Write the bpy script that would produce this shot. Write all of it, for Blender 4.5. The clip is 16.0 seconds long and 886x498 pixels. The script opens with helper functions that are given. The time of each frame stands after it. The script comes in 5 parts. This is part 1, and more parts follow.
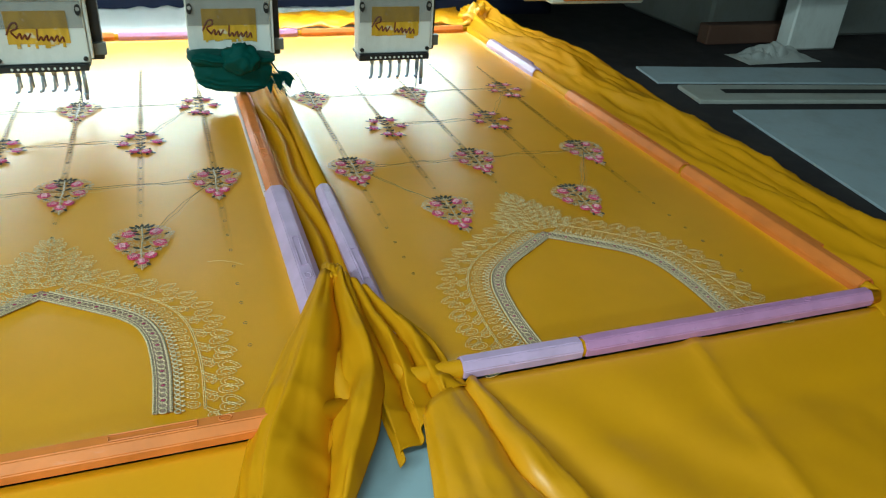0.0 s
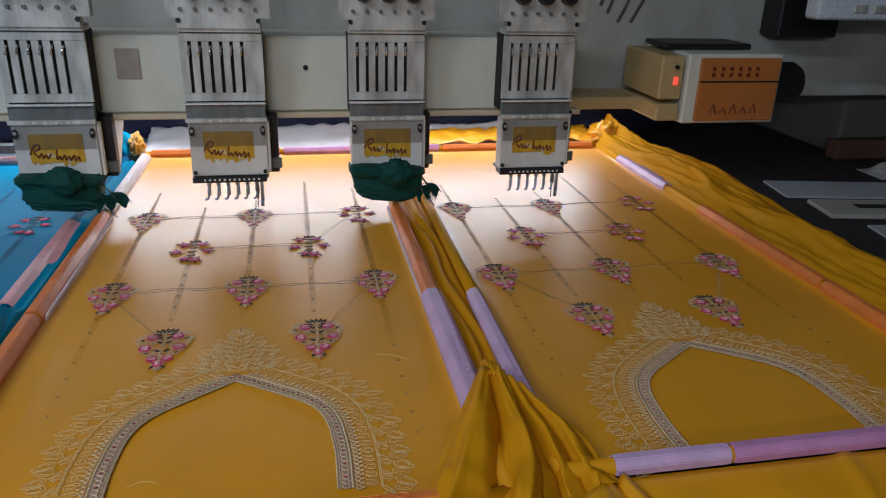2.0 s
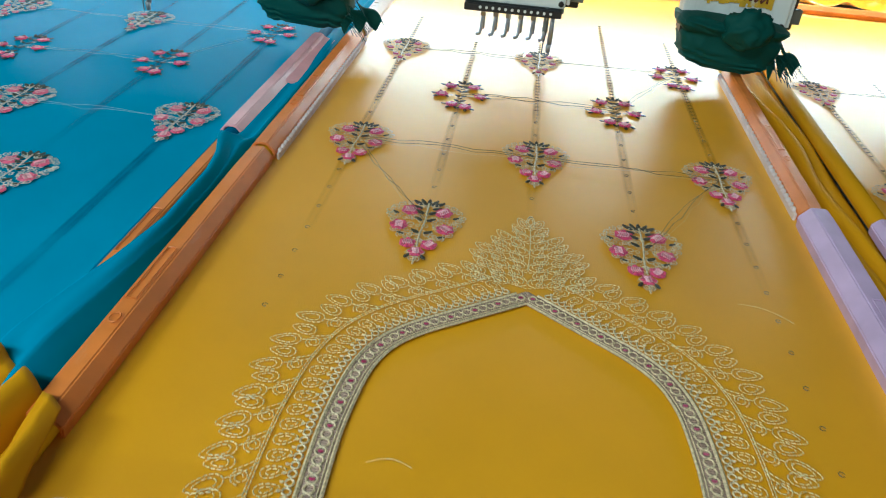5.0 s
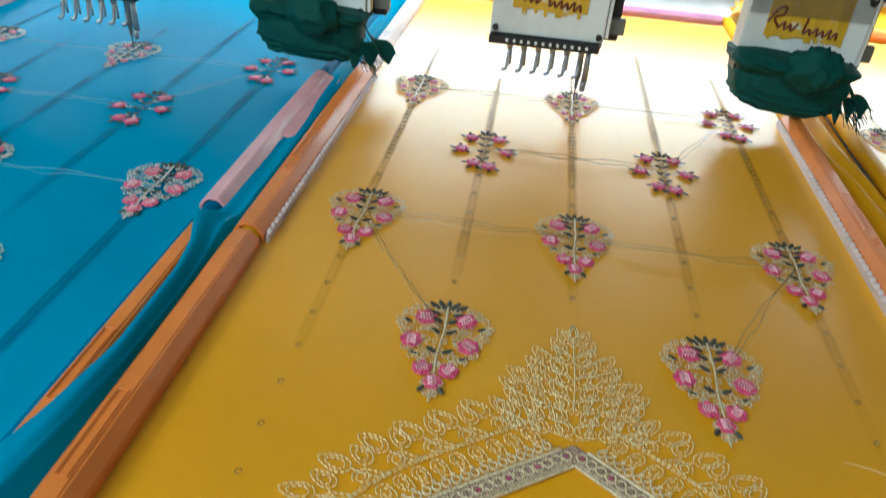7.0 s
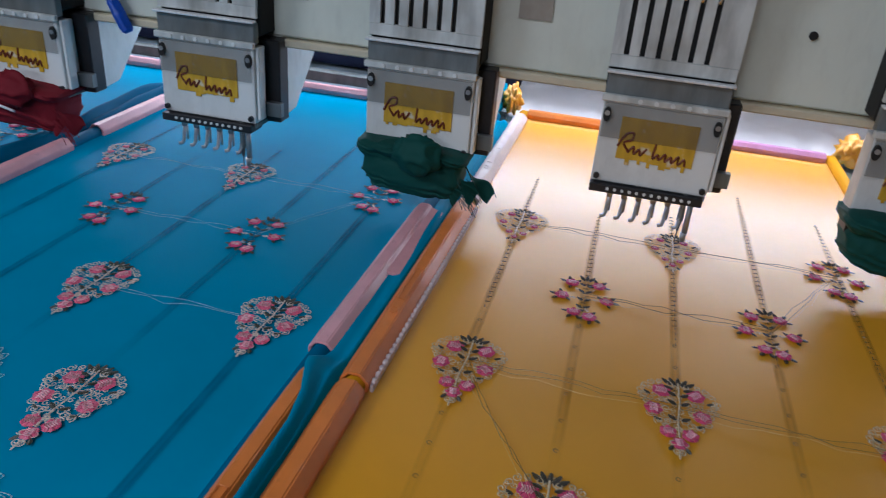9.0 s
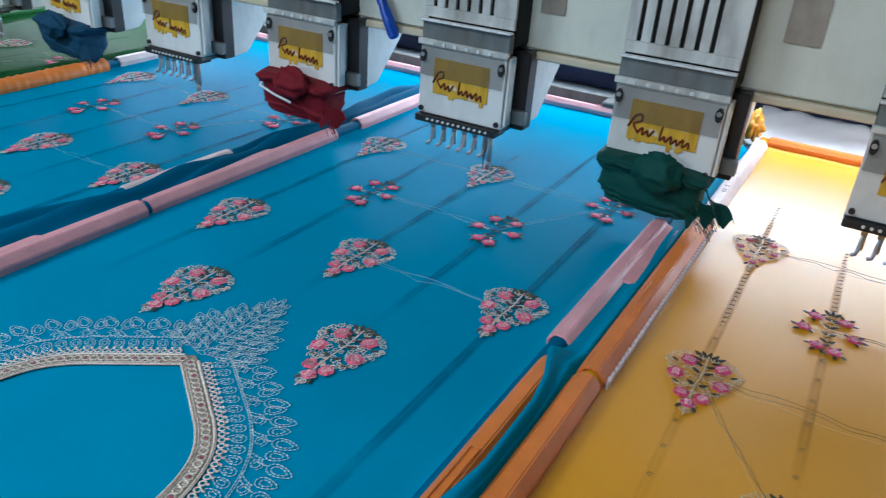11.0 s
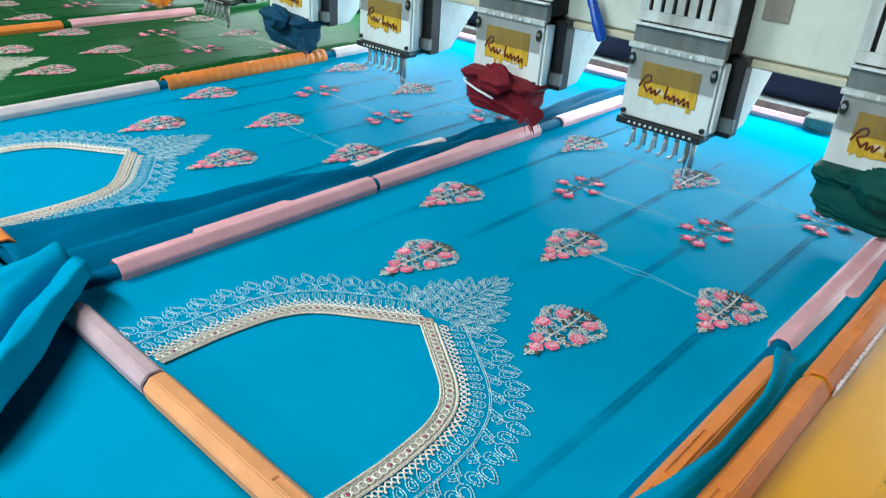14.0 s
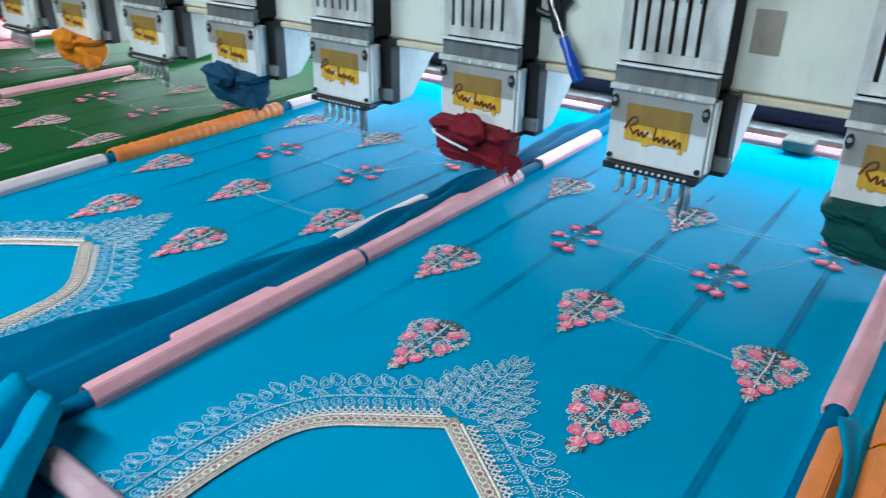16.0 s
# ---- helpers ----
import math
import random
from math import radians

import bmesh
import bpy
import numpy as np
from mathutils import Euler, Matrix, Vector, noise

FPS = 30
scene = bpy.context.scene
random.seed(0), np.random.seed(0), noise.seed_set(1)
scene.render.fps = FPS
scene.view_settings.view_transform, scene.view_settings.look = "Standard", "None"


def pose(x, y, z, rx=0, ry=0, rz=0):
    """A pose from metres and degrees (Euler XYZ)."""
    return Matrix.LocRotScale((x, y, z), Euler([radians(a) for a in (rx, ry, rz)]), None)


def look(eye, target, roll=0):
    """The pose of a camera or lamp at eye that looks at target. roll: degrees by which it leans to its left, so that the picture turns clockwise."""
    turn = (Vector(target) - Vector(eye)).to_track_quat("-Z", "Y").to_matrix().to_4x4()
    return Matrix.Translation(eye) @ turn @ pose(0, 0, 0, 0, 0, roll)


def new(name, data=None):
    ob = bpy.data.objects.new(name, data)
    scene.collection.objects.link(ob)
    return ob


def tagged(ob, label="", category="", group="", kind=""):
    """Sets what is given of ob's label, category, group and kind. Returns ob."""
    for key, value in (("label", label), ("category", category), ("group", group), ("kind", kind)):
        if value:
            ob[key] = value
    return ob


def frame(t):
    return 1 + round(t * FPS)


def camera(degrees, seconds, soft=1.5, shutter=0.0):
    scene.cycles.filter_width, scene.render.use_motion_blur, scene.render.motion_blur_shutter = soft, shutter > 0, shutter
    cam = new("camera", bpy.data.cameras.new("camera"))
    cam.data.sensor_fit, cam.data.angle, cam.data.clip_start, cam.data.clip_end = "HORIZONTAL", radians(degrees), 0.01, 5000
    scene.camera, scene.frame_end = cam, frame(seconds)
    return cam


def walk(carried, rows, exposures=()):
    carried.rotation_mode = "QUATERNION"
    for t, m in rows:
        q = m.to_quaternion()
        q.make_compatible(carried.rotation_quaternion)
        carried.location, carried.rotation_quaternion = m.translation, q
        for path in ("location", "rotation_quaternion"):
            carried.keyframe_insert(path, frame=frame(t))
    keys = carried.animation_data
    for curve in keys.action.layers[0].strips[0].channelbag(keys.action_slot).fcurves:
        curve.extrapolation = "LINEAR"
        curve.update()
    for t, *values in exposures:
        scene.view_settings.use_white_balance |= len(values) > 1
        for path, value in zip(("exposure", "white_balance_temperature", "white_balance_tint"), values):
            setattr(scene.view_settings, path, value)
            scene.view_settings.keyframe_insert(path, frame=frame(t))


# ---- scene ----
cam = camera(61.58, 16.0, soft=1.05, shutter=0.4)
PATH = [
    (0, (0.1713, -0.8825, 1.3602), (0.7697, 0.6594, 0.4251), 3.90),
    (0.5, (0.1766, -0.9133, 1.3839), (0.7357, 0.6565, 0.4711), 3.45),
    (1, (0.1726, -0.9340, 1.4031), (0.7471, 0.6535, 0.5314), 3.23),
    (1.5, (0.1263, -0.9416, 1.4120), (0.5903, 0.7250, 0.6264), 2.69),
    (2, (0.0891, -0.9508, 1.3977), (0.4460, 0.7754, 0.6885), 1.72),
    (2.5, (0.0919, -0.9508, 1.3871), (0.4074, 0.7835, 0.6780), 0.65),
    (3, (0.0700, -0.9133, 1.3744), (0.2807, 0.8257, 0.6385), 1.45),
    (3.5, (0.0510, -0.8238, 1.3370), (0.1260, 0.8900, 0.5201), 0.82),
    (4, (0.0119, -0.7195, 1.2657), (0.0620, 0.9050, 0.2815), 4.05),
    (4.5, (-0.0136, -0.6333, 1.2456), (-0.1193, 0.9778, 0.2439), 4.06),
    (4.7, (-0.0226, -0.6051, 1.2445), (-0.1468, 0.9978, 0.2319), 4.66),
    (6.8, (-0.0544, -0.4166, 1.2387), (-0.2045, 1.1442, 0.1656), 4.38),
    (7, (-0.0649, -0.4105, 1.2506), (-0.2184, 1.1728, 0.2116), 4.76),
    (7.5, (-0.0688, -0.3875, 1.2717), (-0.2295, 1.2232, 0.2768), 4.57),
    (8, (-0.0777, -0.3747, 1.2924), (-0.2843, 1.2601, 0.3464), 4.66),
    (8.2, (-0.0851, -0.3706, 1.2993), (-0.3200, 1.2709, 0.3718), 4.65),
    (10.3, (-0.1282, -0.4011, 1.3259), (-0.7859, 1.1752, 0.4935), 4.80),
    (10.5, (-0.1350, -0.4119, 1.3220), (-0.8440, 1.1408, 0.4875), 4.62),
    (11, (-0.1479, -0.4281, 1.3140), (-0.9572, 1.0551, 0.4450), 4.39),
    (11.5, (-0.1547, -0.4471, 1.3104), (-1.0380, 0.9862, 0.4300), 4.47),
    (12, (-0.1625, -0.4681, 1.2983), (-1.0937, 0.9154, 0.3879), 4.31),
    (12.5, (-0.1666, -0.4880, 1.2933), (-1.1327, 0.8614, 0.3683), 4.38),
    (13, (-0.1788, -0.4994, 1.3019), (-1.1955, 0.8281, 0.3996), 4.11),
    (13.5, (-0.1924, -0.5111, 1.2990), (-1.2525, 0.7793, 0.3929), 4.19),
    (14, (-0.1932, -0.5115, 1.3069), (-1.2895, 0.7668, 0.4271), 4.12),
    (14.5, (-0.1898, -0.5079, 1.3208), (-1.3187, 0.7894, 0.5131), 4.04),
    (15, (-0.2043, -0.5014, 1.3321), (-1.3571, 0.7862, 0.5427), 2.66),
    (15.5, (-0.2609, -0.4810, 1.3311), (-1.4095, 0.7827, 0.4982), 0.56),
    (16, (-0.3166, -0.4580, 1.3270), (-1.3309, 0.9201, 0.5011), 0.94),
]
EXPOSE = [(0.0, 0.62, 5800, -17), (0.5, 0.22, 5900, -1), (1.0, 0.12, 6000, 10), (1.5, -0.27, 6100, 16), (2.0, -0.26, 6200, 18), (2.5, -0.28, 6250, 20), (3.0, -0.52, 6250, 22), (3.5, -0.36, 6200, 20), (4.0, 0.17, 6000, 6), (4.5, 0.48, 5900, -8),
          (7.0, 0.5, 5950, -4), (7.5, -0.02, 6100, 13), (8.0, -0.28, 6000, 18), (10.5, -0.15, 5800, 15), (11.0, 0.2, 5800, 10), (11.5, 0.38, 5850, 5), (12.0, 0.57, 6000, 2), (12.5, 0.79, 6100, -2),
          (13.5, 0.92, 6100, -3), (14.0, 0.9, 6100, -2), (14.8, 0.78, 5950, 4), (16.0, 0.7, 5850, 7)]
walk(cam, [(t, look(eye, target, roll)) for t, eye, target, roll in PATH], EXPOSE)

# ---- light ----
world = bpy.data.worlds.new("room_air")
scene.world = world
world.use_nodes = True
world.node_tree.nodes["Background"].inputs[0].default_value = (0.55, 0.62, 0.7, 1)
world.node_tree.nodes["Background"].inputs[1].default_value = 0.06


def area(name, m, sx, sy, watts, color):
    data = bpy.data.lights.new(name, "AREA")
    data.shape, data.size, data.size_y, data.energy, data.color = "RECTANGLE", sx, sy, watts, color
    ob = new(name, data)
    ob.matrix_basis = m
    return ob


# the white strip lamp under the machine's beam, behind the heads
area("strip_light", pose(-1.6, 1.2, 1.062, -60, 0, 0), 5.2, 0.06, 29, (0.86, 0.94, 1.0))
# fluorescent tubes under the ceiling
area("tube_light", pose(-2.2, -1.3, 2.75, 0, 0, 0), 1.2, 0.12, 46, (0.9, 0.97, 1.0))
area("tube_light", pose(-0.6, -1.5, 2.75, 0, 0, 0), 1.2, 0.12, 20, (0.9, 0.97, 1.0))
# and one added on the unseen wall behind the operator, to brighten the beam
area("tube_light", pose(-0.8, -3.86, 2.2, 72, 0, 0), 1.2, 0.12, 25, (0.9, 0.97, 1.0))


# ---- materials ----
class Nodes:
    """A node material with a Principled shader and a few shortcuts."""

    def __init__(self, name, rough=0.5, metal=0.0, spec=0.5, sheen=0.0):
        self.mat = bpy.data.materials.new(name)
        self.mat.use_nodes = True
        self.tree = self.mat.node_tree
        self.shader = self.tree.nodes["Principled BSDF"]
        self.shader.inputs["Roughness"].default_value = rough
        self.shader.inputs["Metallic"].default_value = metal
        self.shader.inputs["Specular IOR Level"].default_value = spec
        self.shader.inputs["Sheen Weight"].default_value = sheen
        self.coord = self.tree.nodes.new("ShaderNodeTexCoord").outputs["Object"]

    def noise(self, scale, detail=3.0, stretch=(1, 1, 1), rough=0.55):
        m = self.tree.nodes.new("ShaderNodeMapping")
        m.inputs["Scale"].default_value = stretch
        n = self.tree.nodes.new("ShaderNodeTexNoise")
        n.inputs["Scale"].default_value, n.inputs["Detail"].default_value = scale, detail
        n.inputs["Roughness"].default_value = rough
        self.tree.links.new(self.coord, m.inputs[0])
        self.tree.links.new(m.outputs[0], n.inputs["Vector"])
        return n.outputs["Fac"]

    def ramp(self, fac, stops):
        r = self.tree.nodes.new("ShaderNodeValToRGB")
        e = r.color_ramp.elements
        while len(e) < len(stops):
            e.new(0.5)
        for el, (p, c) in zip(e, stops):
            el.position, el.color = p, (*c, 1)
        self.tree.links.new(fac, r.inputs[0])
        return r.outputs[0]

    def mix(self, fac, a, b):
        m = self.tree.nodes.new("ShaderNodeMix")
        m.data_type = "RGBA"
        for sock, v in ((m.inputs[0], fac), (m.inputs[6], a), (m.inputs[7], b)):
            if isinstance(v, tuple):
                sock.default_value = (*v, 1)
            elif isinstance(v, float):
                sock.default_value = v
            else:
                self.tree.links.new(v, sock)
        return m.outputs[2]

    def base(self, color):
        if isinstance(color, tuple):
            self.shader.inputs["Base Color"].default_value = (*color, 1)
        else:
            self.tree.links.new(color, self.shader.inputs["Base Color"])
        return self

    def rough(self, fac, lo, hi):
        r = self.tree.nodes.new("ShaderNodeMapRange")
        r.inputs["To Min"].default_value, r.inputs["To Max"].default_value = lo, hi
        self.tree.links.new(fac, r.inputs[0])
        self.tree.links.new(r.outputs[0], self.shader.inputs["Roughness"])
        return self

    def bump(self, fac, strength=0.3, dist=0.002):
        b = self.tree.nodes.new("ShaderNodeBump")
        b.inputs["Strength"].default_value, b.inputs["Distance"].default_value = strength, dist
        old = self.shader.inputs["Normal"].links
        if old:
            self.tree.links.new(old[0].from_socket, b.inputs["Normal"])
        self.tree.links.new(fac, b.inputs["Height"])
        self.tree.links.new(b.outputs[0], self.shader.inputs["Normal"])
        return self


def shade(c, k):
    return tuple(min(1.0, v * k) for v in c)


def cloth(name, color, rough=0.36, spec=0.5, ior=1.5):
    n = Nodes(name, rough, 0, spec)
    n.shader.inputs["IOR"].default_value = ior
    n.base(n.ramp(n.noise(3.5, 4), [(0.3, shade(color, 0.9)), (0.7, shade(color, 1.08))]))
    n.rough(n.noise(6, 3), rough - 0.05, rough + 0.08)
    n.bump(n.noise(900, 2, (1, 0.25, 1)), 0.12, 0.0006).bump(n.noise(14, 3, (1, 0.5, 1)), 0.22, 0.004)
    return n.mat


def dark_band(name, color, most):
    """A darker double band that fades out at its edges and ends."""
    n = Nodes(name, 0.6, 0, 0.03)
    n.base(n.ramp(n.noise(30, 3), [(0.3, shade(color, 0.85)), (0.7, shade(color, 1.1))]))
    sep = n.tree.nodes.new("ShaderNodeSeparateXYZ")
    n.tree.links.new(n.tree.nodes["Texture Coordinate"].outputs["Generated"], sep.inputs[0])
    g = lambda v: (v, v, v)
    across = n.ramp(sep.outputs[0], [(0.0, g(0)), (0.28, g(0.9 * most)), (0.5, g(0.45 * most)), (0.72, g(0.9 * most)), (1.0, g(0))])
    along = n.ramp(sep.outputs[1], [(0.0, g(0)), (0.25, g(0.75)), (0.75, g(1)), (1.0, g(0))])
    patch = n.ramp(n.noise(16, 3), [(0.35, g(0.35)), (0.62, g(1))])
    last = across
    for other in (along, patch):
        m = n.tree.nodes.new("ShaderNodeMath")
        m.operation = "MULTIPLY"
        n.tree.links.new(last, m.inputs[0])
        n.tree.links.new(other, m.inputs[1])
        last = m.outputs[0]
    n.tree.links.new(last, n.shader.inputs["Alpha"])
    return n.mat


def plastic(name, color, rough=0.38):
    n = Nodes(name, rough, 0, 0.5)
    g = lambda v: (v, v, v)
    mottle = n.ramp(n.noise(24, 5), [(0.3, shade(color, 0.86)), (0.7, shade(color, 1.08))])
    pale = tuple(0.6 * v + 0.3 for v in color)
    scuffed = n.mix(n.ramp(n.noise(70, 6, (0.25, 1, 1), 0.7), [(0.6, g(0)), (0.75, g(0.4))]), mottle, pale)
    n.base(n.mix(n.ramp(n.noise(38, 5, (0.6, 1, 1), 0.7), [(0.66, g(0)), (0.76, g(0.55))]), scuffed, shade(color, 0.45)))
    n.rough(n.noise(30, 4), rough - 0.1, rough + 0.2).bump(n.noise(160, 4), 0.2, 0.0008)
    return n.mat


def paint(name, color, grime=(0.16, 0.13, 0.09), rough=0.42, amount=0.5):
    n = Nodes(name, rough, 0, 0.5)
    n.base(n.mix(n.ramp(n.noise(7, 6, (1, 1, 0.6), 0.65), [(0.48, (0, 0, 0)), (0.85, (amount,) * 3)]),
                 n.mix(n.ramp(n.noise(70, 4, (1, 1, 0.3)), [(0.55, (0, 0, 0)), (0.8, (amount,) * 3)]), color, shade(color, 0.75)), grime))
    n.rough(n.noise(20, 4), rough - 0.1, rough + 0.2).bump(n.noise(90, 3), 0.1, 0.0008)
    return n.mat


def metal(name, color, rough=0.3, met=1.0):
    n = Nodes(name, rough, met)
    n.base(n.mix(n.ramp(n.noise(9, 5), [(0.5, (0, 0, 0)), (0.8, (0.5, 0.5, 0.5))]), n.ramp(n.noise(40, 5, (1, 1, 0.25)), [(0.3, shade(color, 0.6)), (0.6, color)]), (0.2, 0.16, 0.11)))
    n.rough(n.noise(90, 4, (1, 1, 0.2)), rough - 0.1, rough + 0.25).bump(n.noise(300, 2, (1, 1, 0.1)), 0.12, 0.0005)
    return n.mat


def plain(name, color, rough=0.5, met=0.0):
    n = Nodes(name, rough, met)
    n.base(n.ramp(n.noise(150, 3), [(0.3, shade(color, 0.8)), (0.7, shade(color, 1.15))]))
    return n.mat


def thread(name, color, rough=0.4, met=0.0):
    n = Nodes(name, rough, met, 0.6, 0.1)
    n.base(n.ramp(n.noise(420, 2), [(0.3, shade(color, 0.6)), (0.7, shade(color, 1.2))]))
    n.bump(n.noise(1500, 1), 0.3, 0.0004)
    return n.mat


sh = Nodes("dusty_acrylic", 0.35)
sh.base(sh.ramp(sh.noise(25, 4), [(0.3, (0.06, 0.065, 0.06)), (0.7, (0.14, 0.14, 0.13))]))
sh.shader.inputs["Alpha"].default_value = 0.22

gs = Nodes("worn_gold_sticker", 0.45)
gs.base(gs.mix(gs.ramp(gs.noise(38, 3), [(0.58, (0, 0, 0)), (0.66, (0.8, 0.8, 0.8))]), gs.ramp(gs.noise(60, 4, (1, 1, 0.3)), [(0.3, (0.5, 0.29, 0.015)), (0.7, (0.74, 0.44, 0.03))]), (0.66, 0.62, 0.5)))

M = {
    "gold": gs.mat,
    "shield": sh.mat,
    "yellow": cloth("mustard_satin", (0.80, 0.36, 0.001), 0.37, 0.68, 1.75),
    "yellow_mark": dark_band("mustard_dark_band", (0.36, 0.17, 0.003), 0.5),
    # same mustard cloth, darker and duller: shade of loose folds put into colour
    "yellow_back": cloth("mustard_shaded", (0.62, 0.28, 0.003), 0.6, 0.12),
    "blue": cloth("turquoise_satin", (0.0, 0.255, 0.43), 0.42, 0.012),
    # the turquoise again, with the shade of deep folds in its colour
    "blue_back": cloth("turquoise_shaded", (0.0, 0.1, 0.2), 0.65, 0.06),
    "blue_mark": dark_band("turquoise_dark_band", (0.0, 0.12, 0.25), 0.75),
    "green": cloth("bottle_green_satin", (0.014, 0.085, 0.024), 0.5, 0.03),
    "green_mark": dark_band("bottle_green_dark_band", (0.005, 0.035, 0.01), 0.7),
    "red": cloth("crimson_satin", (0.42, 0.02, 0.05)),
    "red_mark": dark_band("crimson_dark_band", (0.22, 0.01, 0.026), 0.7),
    "wrap_green": cloth("green_rag", (0.004, 0.06, 0.05), 0.7, 0.2),
    "wrap_red": cloth("maroon_rag", (0.16, 0.008, 0.016), 0.7, 0.2),
    "wrap_blue": cloth("navy_rag", (0.008, 0.055, 0.11), 0.7, 0.2),
    "wrap_orange": cloth("orange_rag", (0.62, 0.2, 0.01), 0.7, 0.2),
    "white_cloth": cloth("white_backing_paper", (0.75, 0.75, 0.78), 0.8, 0.2),
    "navy_cloth": cloth("navy_cover", (0.02, 0.025, 0.06), 0.8, 0.2),
    "orange": plastic("orange_plastic", (0.78, 0.225, 0.04)),
    "tan": plastic("tan_plastic", (0.69, 0.29, 0.12)),
    "lavender": plastic("lavender_plastic", (0.62, 0.43, 0.66)),
    "mauve": plastic("mauve_plastic", (0.56, 0.27, 0.5)),
    "pink": plastic("pink_plastic", (0.76, 0.38, 0.41)),
    "grey_pink": plastic("grey_pink_plastic", (0.48, 0.325, 0.35)),
    "white_pink": plastic("pale_pink_plastic", (0.72, 0.6, 0.6)),
    "cream": paint("cream_enamel", (0.67, 0.7, 0.61), (0.2, 0.2, 0.15), amount=0.3),
    # cream enamel with the yellow cloth's reflection mixed into its colour
    "aged_cream": paint("cloth_tinted_enamel", (0.6, 0.53, 0.38), amount=0.35),
    "white": paint("white_enamel", (0.74, 0.76, 0.74), amount=0.45),
    "housing": paint("grey_enamel", (0.42, 0.43, 0.4), amount=0.5),
    "steel": metal("brushed_steel", (0.66, 0.68, 0.65), 0.4, 0.3),
    "dark_steel": metal("dull_steel", (0.2, 0.22, 0.22), 0.42, 0.5),
    # near-white colour stands for the glint along the heads' steel lip
    "bright": plain("glint_lip", (0.85, 0.86, 0.86), 0.2, 0.2),
    "foot_steel": metal("darkened_steel", (0.45, 0.46, 0.47), 0.3, 0.7),
    "chrome": metal("chrome", (0.8, 0.8, 0.8), 0.18),
    "black": plain("black_iron", (0.012, 0.012, 0.014), 0.45),
    "slot": plain("dark_inside", (0.01, 0.01, 0.01), 0.8),
    "script": plain("dark_red_print", (0.16, 0.03, 0.01), 0.5),
    "tape": paint("scuffed_foil_sticker", (0.3, 0.26, 0.21), (0.6, 0.58, 0.52), 0.35, 0.8),
    "amber": paint("amber_panel", (0.5, 0.17, 0.035), amount=0.3),
    "beige": paint("beige_plastic", (0.5, 0.38, 0.18), amount=0.3),
    "tabletop": paint("pale_blue_laminate", (0.36, 0.47, 0.53), rough=0.4, amount=0.35),
    "mat": paint("plum_black_mat", (0.02, 0.016, 0.019), rough=0.75, amount=0.2),
    "sheet": paint("blue_grey_sheet", (0.4, 0.47, 0.52), amount=0.4),
    "wall": paint("grey_wall", (0.2, 0.21, 0.2), amount=0.6, rough=0.8),
    "floor": paint("cement_floor", (0.14, 0.135, 0.13), amount=0.5, rough=0.7),
    "ceiling": paint("white_ceiling", (0.28, 0.28, 0.28), amount=0.2, rough=0.8),
    "brown_box": paint("brown_carton", (0.12, 0.06, 0.04), amount=0.4, rough=0.8),
    "pink_thread": thread("rose_thread", (0.8, 0.13, 0.25)),
    "red_thread": thread("deep_red_thread", (0.36, 0.015, 0.09)),
    "silver": thread("silver_zari_thread", (0.74, 0.67, 0.57), 0.4, 0.0),
    "band": thread("beige_satin_band", (0.38, 0.31, 0.24), 0.5),
    "beige_zari": thread("beige_zari_thread", (0.72, 0.65, 0.55), 0.45),
    "maroon_thread": thread("dark_olive_thread", (0.05, 0.04, 0.022)),
    "crimson_thread": thread("crimson_thread", (0.72, 0.06, 0.17)),
    "cream_zari": thread("cream_zari_thread", (0.7, 0.54, 0.32), 0.4),
    "brown_band": thread("brown_satin_band", (0.4, 0.25, 0.18), 0.5),
    "magenta_thread": thread("magenta_thread", (0.74, 0.07, 0.22)),
    "light_pink": thread("light_rose_thread", (0.92, 0.46, 0.51)),
    "gold_thread": thread("gold_zari_thread", (0.8, 0.63, 0.32), 0.4, 0.0),
    "yellow_guide": thread("olive_thread", (0.13, 0.085, 0.02)),
    "blue_guide": thread("deep_teal_thread", (0.0, 0.07, 0.13)),
    "green_guide": thread("deep_green_thread", (0.005, 0.03, 0.01)),
    "red_guide": thread("deep_crimson_thread", (0.12, 0.01, 0.02)),
    "pale_silver": thread("pale_silver_thread", (0.45, 0.62, 0.66), 0.4),
    "dark_thread": thread("dark_green_thread", (0.045, 0.06, 0.045)),
    "blue_handle": plain("blue_plastic", (0.01, 0.07, 0.42), 0.3),
    "screen": plain("pale_console_plastic", (0.62, 0.7, 0.78), 0.35),
    "paper": paint("crumpled_grey_plastic", (0.45, 0.46, 0.45), amount=0.3),
}
led = Nodes("red_display", 0.4)
led.base((0.05, 0, 0))
led.shader.inputs["Emission Color"].default_value = (1, 0.05, 0.03, 1)
led.shader.inputs["Emission Strength"].default_value = 2.5
M["led"] = led.mat
tube_glow = Nodes("white_tube", 0.4)
tube_glow.base((0.8, 0.8, 0.8))
tube_glow.shader.inputs["Emission Color"].default_value = (0.93, 0.97, 1, 1)
tube_glow.shader.inputs["Emission Strength"].default_value = 4.0
M["tube"] = tube_glow.mat


# ---- building helpers ----
def mesh_of(name, bm, material, smooth=False):
    me = bpy.data.meshes.new(name)
    bm.normal_update()
    bm.to_mesh(me)
    bm.free()
    for m in material if isinstance(material, (list, tuple)) else (material,):
        me.materials.append(M[m])
    if smooth:
        me.polygons.foreach_set("use_smooth", [True] * len(me.polygons))
    return me


def part(name, bm, material, parent, label="", smooth=False):
    ob = new(name, mesh_of(name, bm, material, smooth))
    ob.parent = parent
    if label:
        tagged(ob, label)
    return ob


